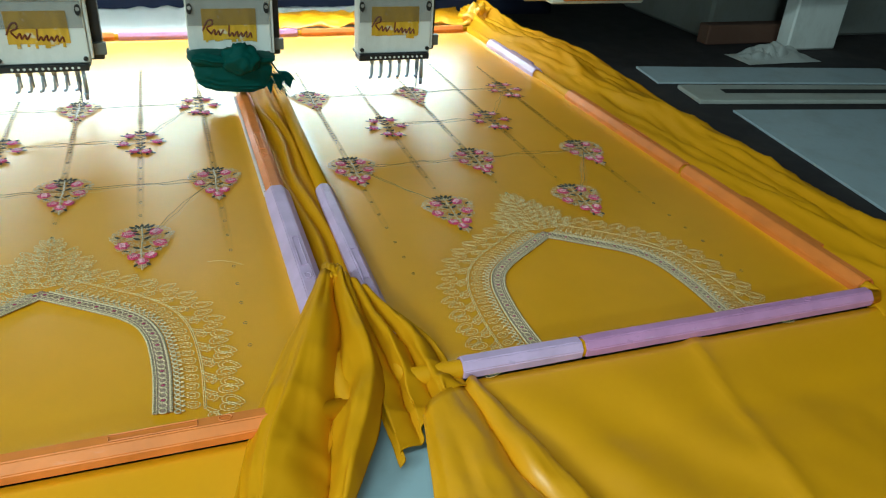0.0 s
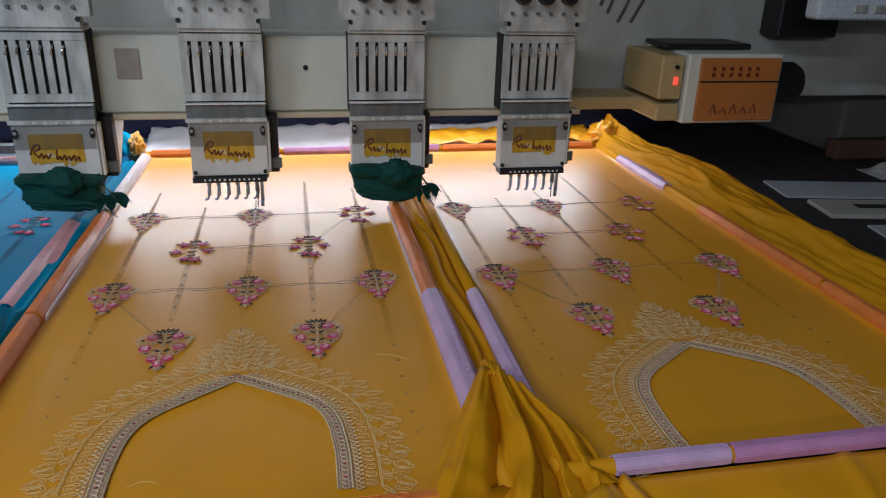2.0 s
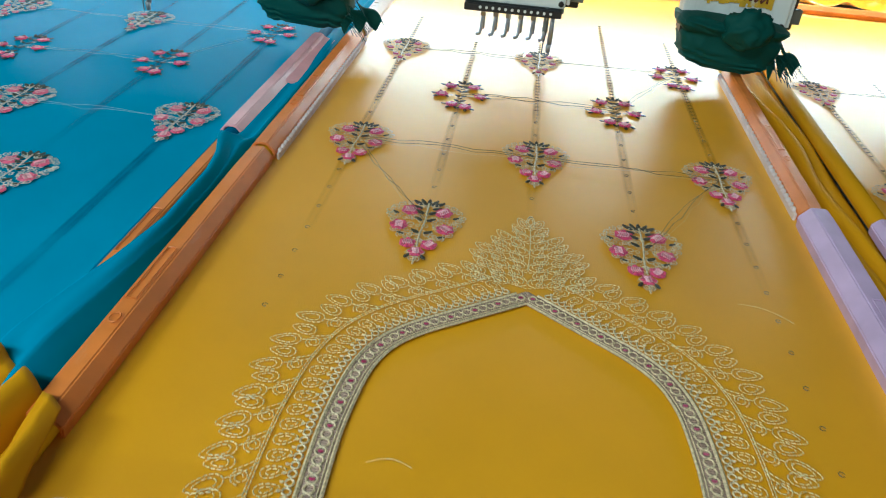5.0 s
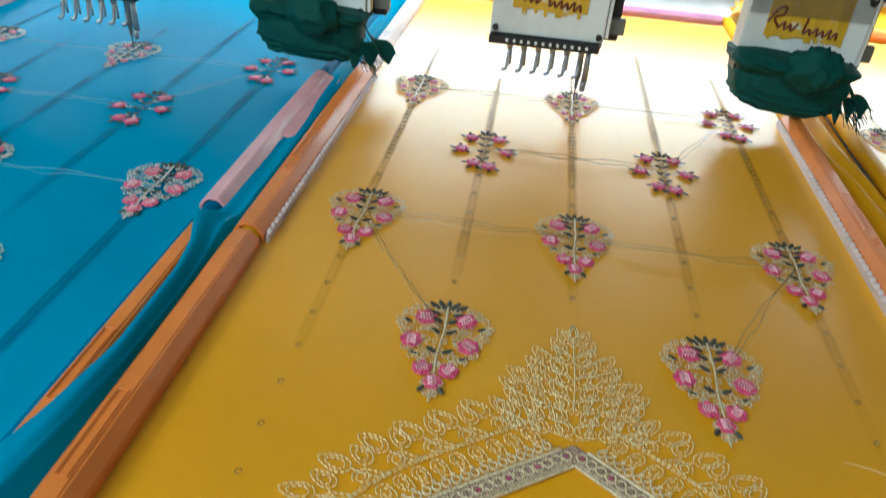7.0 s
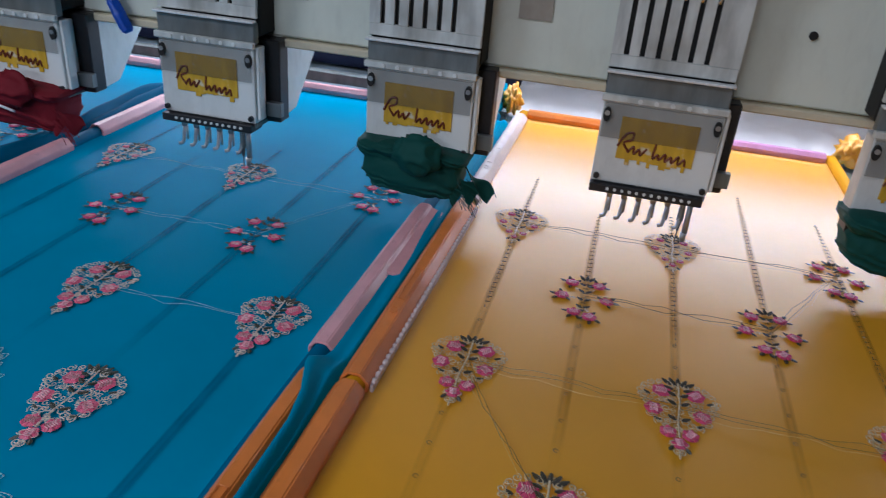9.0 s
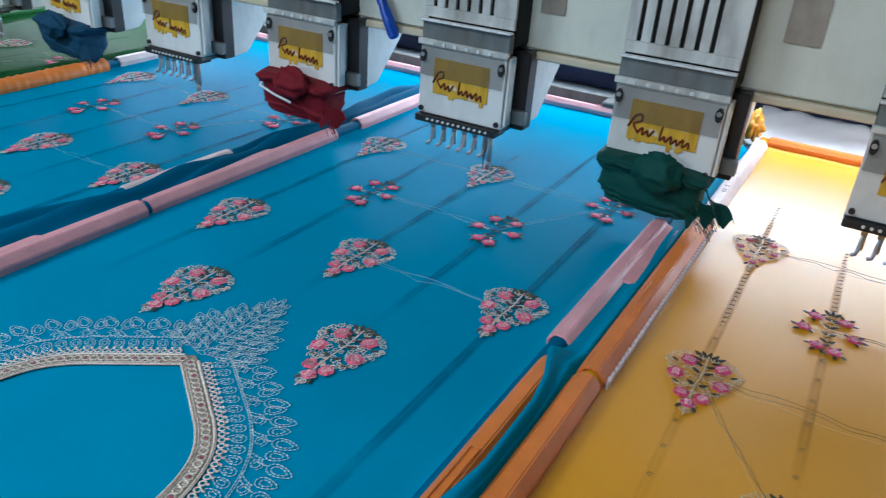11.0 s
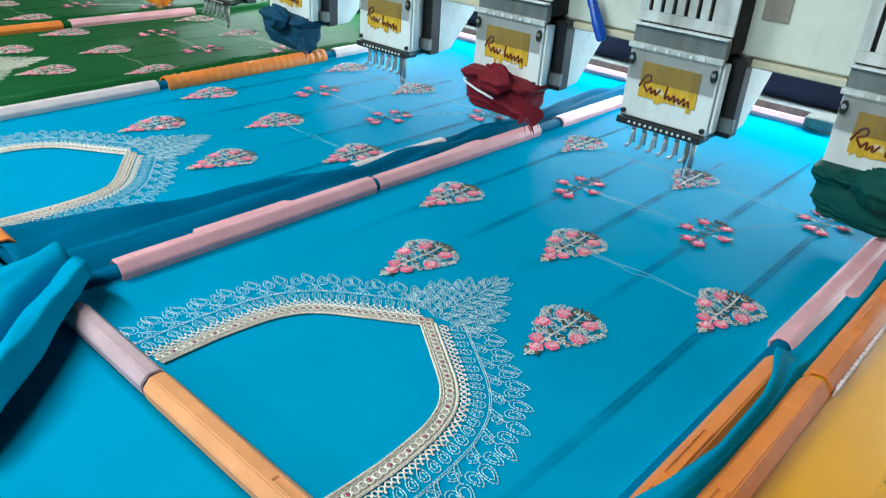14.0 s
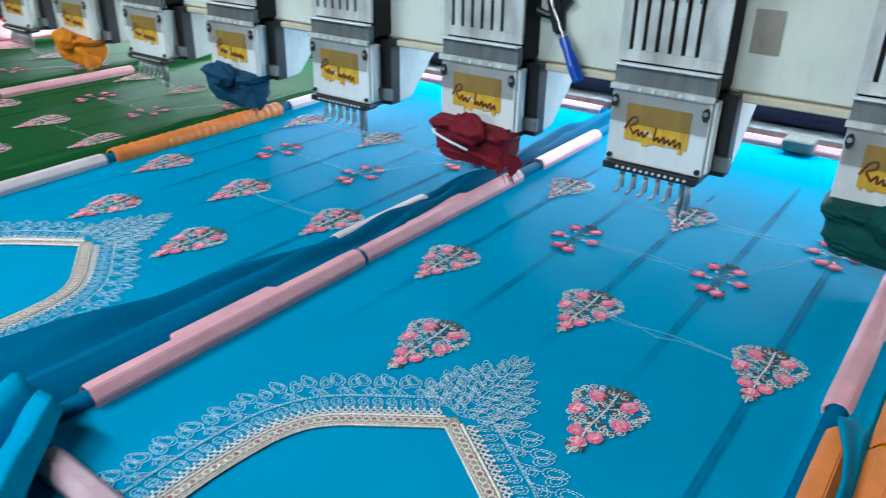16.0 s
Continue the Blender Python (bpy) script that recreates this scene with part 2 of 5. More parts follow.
def thing(name, label, category, group="", kind="", at=None):
    ob = new(name)
    ob.empty_display_size = 0.05
    if at is not None:
        ob.matrix_basis = at
    return tagged(ob, label, category, group, kind)


def block(bm, x0, x1, y0, y1, z0, z1, bevel=0.0, seg=1):
    r = bmesh.ops.create_cube(bm, size=1)
    vs = r["verts"]
    bmesh.ops.transform(bm, matrix=Matrix.Translation(((x0 + x1) / 2, (y0 + y1) / 2, (z0 + z1) / 2)) @ Matrix.Diagonal((x1 - x0, y1 - y0, z1 - z0, 1)), verts=vs)
    if bevel:
        es = list({e for v in vs for e in v.link_edges})
        bmesh.ops.bevel(bm, geom=es, offset=bevel, segments=seg, affect="EDGES", profile=0.6)
    return bm


def rod(bm, a, b, r, n=10, r2=None):
    a, b = Vector(a), Vector(b)
    m = Matrix.Translation((a + b) / 2) @ (b - a).to_track_quat("Z", "Y").to_matrix().to_4x4()
    bmesh.ops.create_cone(bm, cap_ends=True, segments=n, radius1=r, radius2=r if r2 is None else r2, depth=(b - a).length, matrix=m)
    return bm


def tube(bm, pts, r, n=5, flat=1.0, taper=False):
    """A tube along the points; flat squeezes it in z."""
    pts = [Vector(p) for p in pts]
    rings = []
    for i, p in enumerate(pts):
        d = (pts[min(i + 1, len(pts) - 1)] - pts[max(i - 1, 0)])
        d = d.normalized() if d.length else Vector((1, 0, 0))
        side = d.cross(Vector((0, 0, 1)))
        side = side.normalized() if side.length > 1e-4 else Vector((1, 0, 0))
        up = side.cross(d)
        k = r * (1.0 if not taper else max(0.15, math.sin(math.pi * (i + 0.3) / (len(pts) - 0.4))))
        rings.append([bm.verts.new(p + side * k * math.cos(2 * math.pi * j / n) + up * k * flat * math.sin(2 * math.pi * j / n)) for j in range(n)])
    for a, b in zip(rings, rings[1:]):
        for j in range(n):
            bm.faces.new((a[j], a[(j + 1) % n], b[(j + 1) % n], b[j]))
    bm.faces.new(rings[0][::-1])
    bm.faces.new(rings[-1])
    return bm


def sheet(bm, nu, nv, f):
    """A grid of nu by nv cells whose points f(u, v) gives."""
    g = [[bm.verts.new(f(i / nu, j / nv)) for j in range(nv + 1)] for i in range(nu + 1)]
    for i in range(nu):
        for j in range(nv):
            bm.faces.new((g[i][j], g[i + 1][j], g[i + 1][j + 1], g[i][j + 1]))
    return bm


def thicken(ob, t):
    m = ob.modifiers.new("thickness", "SOLIDIFY")
    m.thickness, m.offset = t, -1
    return ob


def n3(x, y, z=0.0):
    return noise.noise(Vector((x, y, z)))


def smooth_line(pts, n=12):
    """Catmull-Rom through the points."""
    out = []
    p = [pts[0]] + list(pts) + [pts[-1]]
    for i in range(1, len(p) - 2):
        a, b, c, d = (Vector((*q, 0)) for q in p[i - 1:i + 3])
        for k in range(n):
            t = k / n
            out.append((0.5 * ((2 * b) + (c - a) * t + (2 * a - 5 * b + 4 * c - d) * t * t + (3 * b - a - 3 * c + d) * t ** 3)).to_tuple()[:2])
    out.append(tuple(pts[-1]))
    return out


# ---- plan: metres; x along the machine, y towards it, z up ----
PITCH = 0.66      # from one cloth to the next
HEAD = 0.33       # from one head to the next
CLOTH_Z = 0.8545
TABLE_Z = 0.8245
MOVERS = []       # what the machine's frame carries to and fro

# ---- room ----
def room():
    bm = block(bmesh.new(), -7, 5, -4, 3, -0.1, 0)
    tagged(part("floor", bm, "floor", None), "grey cement workshop floor", "floor", kind="structure")
    for name, b in (("wall_north", (-7, 5, 2.4, 2.55, 0, 3)), ("wall_south", (-7, 5, -4.15, -4, 0, 3)),
                    ("wall_east", (5, 5.15, -4, 2.4, 0, 3)), ("wall_west", (-7.15, -7, -4, 2.4, 0, 3))):
        tagged(part(name, block(bmesh.new(), *b), "wall", None), "dull grey plastered workshop wall", "wall", kind="structure")
    tagged(part("ceiling", block(bmesh.new(), -7, 5, -4, 2.4, 3, 3.1), "ceiling", None), "white workshop ceiling", "ceiling", kind="structure")
    for x, y in ((-2.2, -1.3), (-0.6, -1.5)):
        lamp = thing("ceiling_light", "white fluorescent tube light under the ceiling", "lamp", "tube lights", at=pose(x, y, 2.85))
        part("fixture", block(bmesh.new(), -0.62, 0.62, -0.03, 0.03, 0.03, 0.15, 0.005), "white", lamp)
        part("tube", rod(bmesh.new(), (-0.6, 0, 0), (0.6, 0, 0), 0.014, 12), "tube", lamp, "glowing white tube")
    # unseen fixture added for the light that lifts the heads and beam
    lamp = thing("added_wall_light", "added white tube light on the unseen plastered wall", "lamp", "tube lights", at=pose(-0.8, -3.93, 2.24))
    part("fixture", block(bmesh.new(), -0.62, 0.62, -0.07, -0.02, -0.03, 0.03, 0.005), "white", lamp)
    part("tube", rod(bmesh.new(), (-0.6, 0, 0), (0.6, 0, 0), 0.014, 12), "tube", lamp, "glowing white tube")


room()


# ---- machine: table, beam, heads ----
def table():
    t = thing("machine_table", "pale blue laminated embroidery machine table", "table")
    part("tabletop", block(bmesh.new(), -4.6, 1.12, -0.95, 1.7, TABLE_Z - 0.035, TABLE_Z, 0.004), "tabletop", t)
    for x in (-4.4, -3.0, -1.6, -0.2, 1.0):
        for y in (-0.85, 1.6):
            part("leg", block(bmesh.new(), x - 0.03, x + 0.03, y - 0.03, y + 0.03, 0, TABLE_Z - 0.037, 0.004), "housing", t)


table()


def beam():
    b = thing("machine_beam", "long cream enamelled beam that carries the heads", "beam")
    part("front_cover", block(bmesh.new(), -4.6, 0.72, 0.68, 0.695, 1.066, 1.222, 0.003), "cream", b)
    part("body", block(bmesh.new(), -4.6, 0.72, 0.697, 0.86, 1.07, 1.218, 0.004), "cream", b)
    part("lower_lip", block(bmesh.new(), -4.6, 0.74, 0.672, 0.70, 1.052, 1.064, 0.002), "aged_cream", b, "cream lower edge strip tinted with the cloth's reflected yellow")
    part("lamp_shelf", block(bmesh.new(), -4.6, 1.2, 1.0, 1.25, 1.08, 1.1, 0.002), "housing", b)
    part("rail", block(bmesh.new(), -4.6, 2.2, 0.885, 1.0, 1.05, 1.5, 0.003), "housing", b, "grey rear housing")
    part("end_strip", block(bmesh.new(), 0.74, 1.05, 0.76, 0.88, 1.045, 1.075, 0.003), "beige", b)
    for x, w, up in ((-0.237, 0.046, 0.018), (-0.592, 0.04, 0.006), (-1.96, 0.04, 0.006)):
        part("sticker", block(bmesh.new(), x - w / 2, x + w / 2, 0.677, 0.679, 1.118 + up, 1.178 + up), "tape", b, "scuffed brown sticker")
    # a small dark disc for the mark on the cover
    part("punched_mark", rod(bmesh.new(), (0.117, 0.676, 1.158), (0.117, 0.681, 1.158), 0.0055, 12), "slot", b, "small dark round mark on the cover")
    part("light_strip", block(bmesh.new(), -4.2, 1.0, 1.18, 1.22, 1.066, 1.079, 0.003), "tube", b, "white strip light under the beam")


beam()


def needle(parent, x):
    bm = rod(bmesh.new(), (x, 0.607, 0.94), (x, 0.607, 0.922), 0.0042, 8)
    rod(bm, (x + 0.0025, 0.609, 0.925), (x + 0.0025, 0.609, 0.9), 0.0016, 6)
    tube(bm, [(x, 0.607, 0.926), (x - 0.001, 0.606, 0.912), (x - 0.0015, 0.604, 0.9), (x - 0.003, 0.601, 0.895), (x - 0.0075, 0.598, 0.8945)], 0.0027, 6)
    foot = part("presser_foot", bm, "foot_steel", parent, smooth=True)
    return foot


def head(j, cover=None):
    h = thing("embroidery_head", "white six-needle embroidery head with a steel slotted front", "embroidery head", "heads on the beam", at=pose(HEAD * j - 0.047, 0.01, 0.001))
    w = 0.0795
    # slotted steel front: seven uprights between a top and a bottom band
    y0, y1, zt, zb = 0.612, 0.618, 1.232, 1.098
    xs = [-0.0607 + 0.0200 * i for i in range(6)]
    edges = [-w] + [e for x in xs for e in (x - 0.0034, x + 0.0034)] + [w]
    plate = part("slotted_plate", block(bmesh.new(), -w, w, y0, y1, zb, zb + 0.017, 0.001), "steel", h, "worn steel plate with six slots")
    part("upper_band", block(bmesh.new(), -w, w, y0, y1, zt - 0.016, zt, 0.001), "steel", plate)
    for a, b in zip(edges[::2], edges[1::2]):
        part("upright", block(bmesh.new(), a, b, y0, y1, zb + 0.017, zt - 0.016), "steel", plate)
    part("case", block(bmesh.new(), -w, w, 0.621, 0.678, 1.07, 1.235, 0.003), "slot", h)
    for i, x in enumerate(xs):
        bm = tube(bmesh.new(), [(x, 0.619, 1.2), (x, 0.611, 1.208), (x - 0.001, 0.604, 1.2), (x - 0.002, 0.603, 1.19)], 0.0022, 6)
        part("take_up_lever", bm, "chrome", h, smooth=True)
    part("edge_lip", block(bmesh.new(), -w - 0.001, w + 0.001, 0.598, 0.611, 1.093, 1.0965, 0.001), "bright", h, "steel lip with its glint painted near white")
    part("thread_guard", block(bmesh.new(), -w + 0.001, w - 0.001, 0.606, 0.62, 1.062, 1.092, 0.0015), "dark_steel", h)
    bm = block(bmesh.new(), -w - 0.001, w + 0.001, 0.597, 0.605, 1.057, 1.066, 0.001)
    part("hole_strip", bm, "steel", h)
    for i in range(6):
        part("eyelet", rod(bmesh.new(), (-0.052 + 0.0205 * i, 0.5945, 1.0615), (-0.052 + 0.0205 * i, 0.5975, 1.0615), 0.0032, 8), "white", h)
    # white face with its gold sticker
    part("face_plate", block(bmesh.new(), -w + 0.002, w - 0.002, 0.603, 0.64, 0.944, 1.056, 0.003, 2), "white", h)
    part("acrylic_shield", block(bmesh.new(), -w + 0.004, w - 0.004, 0.5985, 0.5997, 1.008, 1.055), "shield", h, "dusty clear shield")
    s = part("sticker", block(bmesh.new(), -0.05, 0.05, 0.601, 0.6035, 0.982, 1.038), "gold", h, "gold brand sticker")
    rnd = random.Random(j + 50)
    x = -0.05
    while x < 0.049:
        wd = min(0.05 - x, 0.003 + 0.006 * rnd.random())
        part("torn_edge", block(bmesh.new(), x, x + wd, 0.6012, 0.6035, 0.9819 - 0.001 - 0.009 * rnd.random() ** 3, 0.9819), "gold", s)
        x += wd
    # the brand's writing stays a plain running flourish: a tall curl, then slanting waves
    curl = [(-0.05, 0.012), (-0.046, 0.030), (-0.038, 0.033), (-0.036, 0.024), (-0.044, 0.018), (-0.034, 0.008)]
    waves = [(-0.034 + 0.0042 * i, (0.017 + (0.011 if i in (7, 8) else 0.0) - 0.001 * (i % 5)) if i % 2 else 0.0065) for i in range(19)]
    for run, thick in ((curl, 0.0017), (waves[:6], 0.0016), (waves[7:], 0.0016)):
        part("stroke", tube(bmesh.new(), [(x + 0.3 * (z - 0.012), 0.6005, 0.981 + z - 0.1 * x) for x, z in smooth_line(run, 6)], thick, 5), "script", s)
    for x in (-w + 0.009, w - 0.009):
        part("screw", rod(bmesh.new(), (x, 0.5985, 0.952), (x, 0.604, 0.952), 0.0042, 10), "black", h)
        bm = rod(bmesh.new(), (x, 0.5978, 1.039), (x, 0.604, 1.039), 0.0052, 12)
        for v in bm.verts:
            v.co.z = 1.039 + (v.co.z - 1.039) * 1.9
        slot = part("slot", bm, "slot", h)
        part("screw", rod(bmesh.new(), (x, 0.5968, 1.041), (x, 0.6, 1.041), 0.0036, 8), "foot_steel", slot)
    # needle clamps
    part("needle_clamp", block(bmesh.new(), -w + 0.002, w - 0.006, 0.594, 0.63, 0.931, 0.9425, 0.001), "black", h)
    part("needle_block", block(bmesh.new(), -w + 0.003, w - 0.003, 0.606, 0.66, 0.936, 0.9435, 0.001), "dark_steel", h)
    nx = [-0.0475 + 0.0198 * i for i in range(6)]
    for i in range(6):
        foot = needle(h, nx[i])
        for q in (-0.005, 0.005):
            part("clamp_screw", rod(bmesh.new(), (nx[i] + q, 0.5925, 0.9375), (nx[i] + q, 0.6, 0.9375), 0.0024, 6), "white", h)
    if cover is None:
        part("working_foot", rod(rod(bmesh.new(), (0.0615, 0.607, 0.935), (0.0615, 0.607, 0.885), 0.0036, 10, 0.0042), (0.0605, 0.605, 0.887), (0.0605, 0.605, 0.874), 0.0046, 10, 0.0034), "foot_steel", h, smooth=True)
        bm = rod(bmesh.new(), (0.0515, 0.607, 0.945), (0.0515, 0.607, 0.892), 0.0034, 10, 0.0046)
        rod(bm, (0.0515, 0.607, 0.892), (0.0515, 0.607, 0.876), 0.0034, 10, 0.0018)
        rod(bm, (0.0515, 0.607, 0.876), (0.0515, 0.607, 0.857), 0.0009, 6)
        nd = part("needle_bar", bm, "dark_steel", h)
        NEEDLES.append(nd)
    # black column and white arm behind
    part("side_plate", block(bmesh.new(), w - 0.001, w + 0.004, 0.607, 0.625, 0.95, 1.058, 0.001), "white", h)
    part("column", block(bmesh.new(), w - 0.03, w + 0.02, 0.642, 0.672, 0.938, 1.064, 0.002), "black", h)
    bm = bmesh.new()
    prof = [(0.674, 0.935), (0.72, 0.94), (0.80, 1.02), (0.80, 1.066), (0.674, 1.066)]
    a = [bm.verts.new((0.03, y, z)) for y, z in prof]
    b = [bm.verts.new((0.09, y, z)) for y, z in prof]
    bm.faces.new(a)
    bm.faces.new(b[::-1])
    for i in range(5):
        bm.faces.new((a[i], b[i], b[(i + 1) % 5], a[(i + 1) % 5]))
    bmesh.ops.recalc_face_normals(bm, faces=bm.faces)
    bmesh.ops.bevel(bm, geom=list(bm.edges), offset=0.003, segments=1, affect="EDGES")
    arm = part("arm", bm, "white", h, "white enamelled lower arm")
    for y in (0.745, 0.775):
        part("bolt_hole", rod(bmesh.new(), (0.088, y, 1.04), (0.0915, y, 1.04), 0.007, 10), "black", arm)
    part("bracket", block(bmesh.new(), 0.07, w + 0.026, 0.63, 0.642, 0.95, 0.972, 0.001), "dark_steel", h)
    # tension board on top
    bm = block(bmesh.new(), -0.098, 0.098, 0.6, 0.625, 1.242, 1.34, 0.0)
    es = [e for e in bm.edges if abs(e.verts[0].co.y - e.verts[1].co.y) > 0.01]
    bmesh.ops.bevel(bm, geom=es, offset=0.02, segments=4, affect="EDGES")
    board = part("tension_board", bm, "steel", h, "grey metal thread tension board")
    part("neck", block(bmesh.new(), -w, w, 0.606, 0.66, 1.234, 1.246, 0.001), "steel", h)
    for i in range(3):
        part("tension_knob", rod(bmesh.new(), (-0.05 + 0.05 * i, 0.6, 1.312), (-0.05 + 0.05 * i, 0.572, 1.312), 0.017, 14, 0.014), "black", board)
    for i in range(6):
        part("thread_eye", rod(bmesh.new(), (-0.07 + 0.028 * i, 0.601, 1.278), (-0.07 + 0.028 * i, 0.593, 1.278), 0.004, 8), "dark_steel", board)
    for x in (-0.075, 0.075):
        part("rivet", rod(bmesh.new(), (x, 0.601, 1.257), (x, 0.597, 1.257), 0.005, 8), "black", board)
    return h


NEEDLES = []

COVERS = {1: ("wrap_green", "dark green"), -1: ("wrap_green", "dark green"), -3: ("wrap_red", "maroon"), -5: ("wrap_blue", "navy blue"),
          -7: ("wrap_orange", "orange"), -9: ("wrap_red", "maroon"), -11: ("wrap_green", "dark green")}


def wrap(j, mat, colour):
    """A rag bound round the needles of an idle head."""
    w = thing("rag_cover", colour + " rag tied round the idle head's needles", "cloth", "rags on idle heads", at=pose(HEAD * j - 0.048, 0.62, 0.92))

    def ridged(x, y, z):
        return (1 - 2 * abs(n3(x, y, z))) ** 3

    def lump(u, v):
        a, b = 2 * math.pi * u, math.pi * (v - 0.5)
        c, s = math.cos(a), math.sin(a)
        e = lambda q, p: math.copysign(abs(q) ** p, q)
        k, z = math.cos(b) ** 0.16, math.sin(b)
        taper = 0.70 + 0.32 * (z * 0.5 + 0.5) ** 0.9
        x, y = 0.084 * e(c, 0.3) * k * taper, 0.043 * e(s, 0.4) * k * taper
        # a rolled upper edge over fine hanging pleats
        roll = 0.16 * math.exp(-((z - 0.62 - 0.8 * x) / 0.2) ** 2) - 0.10 * math.exp(-((z - 0.2 - 0.8 * x) / 0.13) ** 2)
        fold = 1 + roll + 0.13 * ridged(x * 17 + 3 * j + 4 * z, z * 1.1, y * 12) + 0.06 * ridged(x * 44 + j, z * 2.4 + 20 * x, y * 30)
        return Vector((x * (1 + 0.3 * (fold - 1)), y * fold, 0.038 * e(z, 0.6) + 0.005 * n3(x * 16, y * 16, j) + 0.004 * ridged(x * 20, y * 20, 3 * j) - 0.05 * x))
    bm = sheet(bmesh.new(), 120, 56, lump)
    bmesh.ops.remove_doubles(bm, verts=bm.verts, dist=0.0002)
    part("binding", bm, mat, w, smooth=True)
    bm = bmesh.new()
    bmesh.ops.create_icosphere(bm, subdivisions=4, radius=1)
    for v in bm.verts:
        p = v.co
        k = 0.85 + 0.3 * (1 - 2 * abs(n3(p.x * 1.2 + j, p.y * 1.2, p.z * 1.2))) ** 2 + 0.05 * (1 - 2 * abs(n3(p.x * 3 + j, p.y * 3, p.z * 2))) ** 3
        v.co = Vector((0.014 + 0.034 * p.x * k, -0.048 + 0.022 * p.y * k, 0.034 + 0.028 * p.z * k))
    part("knot", bm, mat, w, smooth=True)
    for i in range(2 if j in (-3, -5, -7) else 3):
        x0, dx = 0.05 + 0.012 * i, 0.025 + 0.01 * i
        bm = sheet(bmesh.new(), 12, 6, lambda u, v: Vector((x0 + dx * u + 0.012 * (v - 0.5), -0.03 + 0.012 * i + 0.01 * v + 0.006 * math.sin(5 * u + 3 * v + i), 0.012 - 0.045 * u + 0.008 * math.sin(4 * v + 5 * u))))
        thicken(part("tail", bm, mat, w, smooth=True), 0.0012)
    bm, rnd = bmesh.new(), random.Random(j)
    for i in range(26):
        x, z = 0.066 + 0.02 * rnd.random(), 0.005 - 0.03 * rnd.random()
        d = Vector((0.012 + 0.018 * rnd.random(), -0.006 * rnd.random(), -0.012 - 0.02 * rnd.random()))
        q = Vector((x, -0.034, z))
        tube(bm, [q, q + d * 0.5 + Vector((0.002, 0, 0.002)), q + d], 0.0006, 3)
    tagged(part("fringe", bm, mat, w), kind="stuff")
    if j == -3:
        bm = tube(bmesh.new(), [(-0.085, -0.02, 0.012), (-0.06, -0.05, 0.016), (-0.02, -0.056, 0.008), (0.02, -0.06, 0.002)], 0.0022, 6)
        part("string", bm, "white_cloth", w, "white string round the rag", smooth=True)
    return w


for j in range(-12, 3):
    head(j, COVERS.get(j))
for j, (mat, colour) in COVERS.items():
    wrap(j, mat, colour)


# ---- embroidery ----
# rows of motifs, alike on every cloth: y and the x of each, from the machine side; then the neckline's place
ROWS = ((0.604, -0.219, 0.0, 0.218), (0.4235, -0.108, 0.110), (0.237, -0.216, 0.002, 0.2205), (0.0555, -0.108, 0.112), (0.0, 0.0))


def spots():
    r1, r2, r3, r4, _ = ROWS
    yield from (("b", r1[1], r1[0]), ("b", r1[2], r1[0]), ("c", r1[3], r1[0]))
    yield from (("c", x, r2[0]) for x in r2[1:])
    yield from (("a", x, r3[0]) for x in r3[1:])
    yield from (("a", x, r4[0]) for x in r4[1:])


def stitches(bm, pts, r, dash=0.004, gap=0.0015, z=0.0):
    """Short thread stitches along a line in the plane."""
    pts = [Vector((p[0], p[1], z)) for p in pts]
    left, on, cur = dash, True, [pts[0]]
    for a, b in zip(pts, pts[1:]):
        d = (b - a).length
        pos = 0.0
        while d - pos > left:
            pos += left
            q = a.lerp(b, pos / d)
            if on:
                cur.append(q)
                tube(bm, cur, r, 4, 0.7)
            cur = [q]
            on = not on
            left = dash if on else gap
        left -= d - pos
        cur.append(b)
    if on and len(cur) > 1 and (cur[-1] - cur[0]).length > dash * 0.3:
        tube(bm, cur, r, 4, 0.7)


def petal(bm, x, y, ang, ln, wd, z=0.0005, h=0.0012):
    """A satin-stitched petal: a row of threads laid side by side across it."""
    n = 7
    c, s = math.cos(ang), math.sin(ang)
    for i in range(n):
        u = (i + 0.5) / n
        half = wd * math.sin(math.pi * min(1, u * 0.93 + 0.05)) ** 0.7
        px = x + c * ln * u
        py = y + s * ln * u
        k = ln / n * 0.6
        tube(bm, [(px + s * half - c * k * 0.6, py - c * half - s * k * 0.6, z), (px, py, z + h), (px - s * half - c * k * 0.6, py + c * half - s * k * 0.6, z)], k, 4, 0.7)


def rosette(bm, x, y, r, z=0.0006):
    """A filled rose: overlapping satin petals in a ring."""
    for i in range(6):
        a = 2 * math.pi * i / 6 + 0.4
        petal(bm, x + 0.1 * r * math.cos(a), y + 0.1 * r * math.sin(a), a, r * 0.95, r * 0.6, z)


def rose_mesh(colours):
    """One rose of unit radius about 10 mm, with a darker rim and a pale heart."""
    bm = bmesh.new()
    r = 0.01
    rosette(bm, 0, 0, r)
    n0 = len(bm.faces)
    for q in (-0.55, -0.3, -0.05, 0.2, 0.45):
        tube(bm, [(q * r - 0.1 * r, -0.45 * r, 0.0024), (q * r + 0.12 * r, 0, 0.003), (q * r - 0.05 * r, 0.42 * r, 0.0024)], 0.0008, 4)
    n1 = len(bm.faces)
    for i in range(8):
        a = 2 * math.pi * i / 8 + 0.9
        tube(bm, [(0.4 * r * math.cos(a), 0.4 * r * math.sin(a), 0.0018), (0.95 * r * math.cos(a), 0.95 * r * math.sin(a), 0.001)], 0.0006, 4)
    bm.faces.ensure_lookup_table()
    for i, f in enumerate(bm.faces):
        f.material_index = 0 if i < n0 else 1 if i < n1 else 2
    return mesh_of("rose", bm, colours)


ROSE = rose_mesh(("pink_thread", "light_pink", "red_thread"))
ROSE_WARM = rose_mesh(("crimson_thread", "light_pink", "red_thread"))
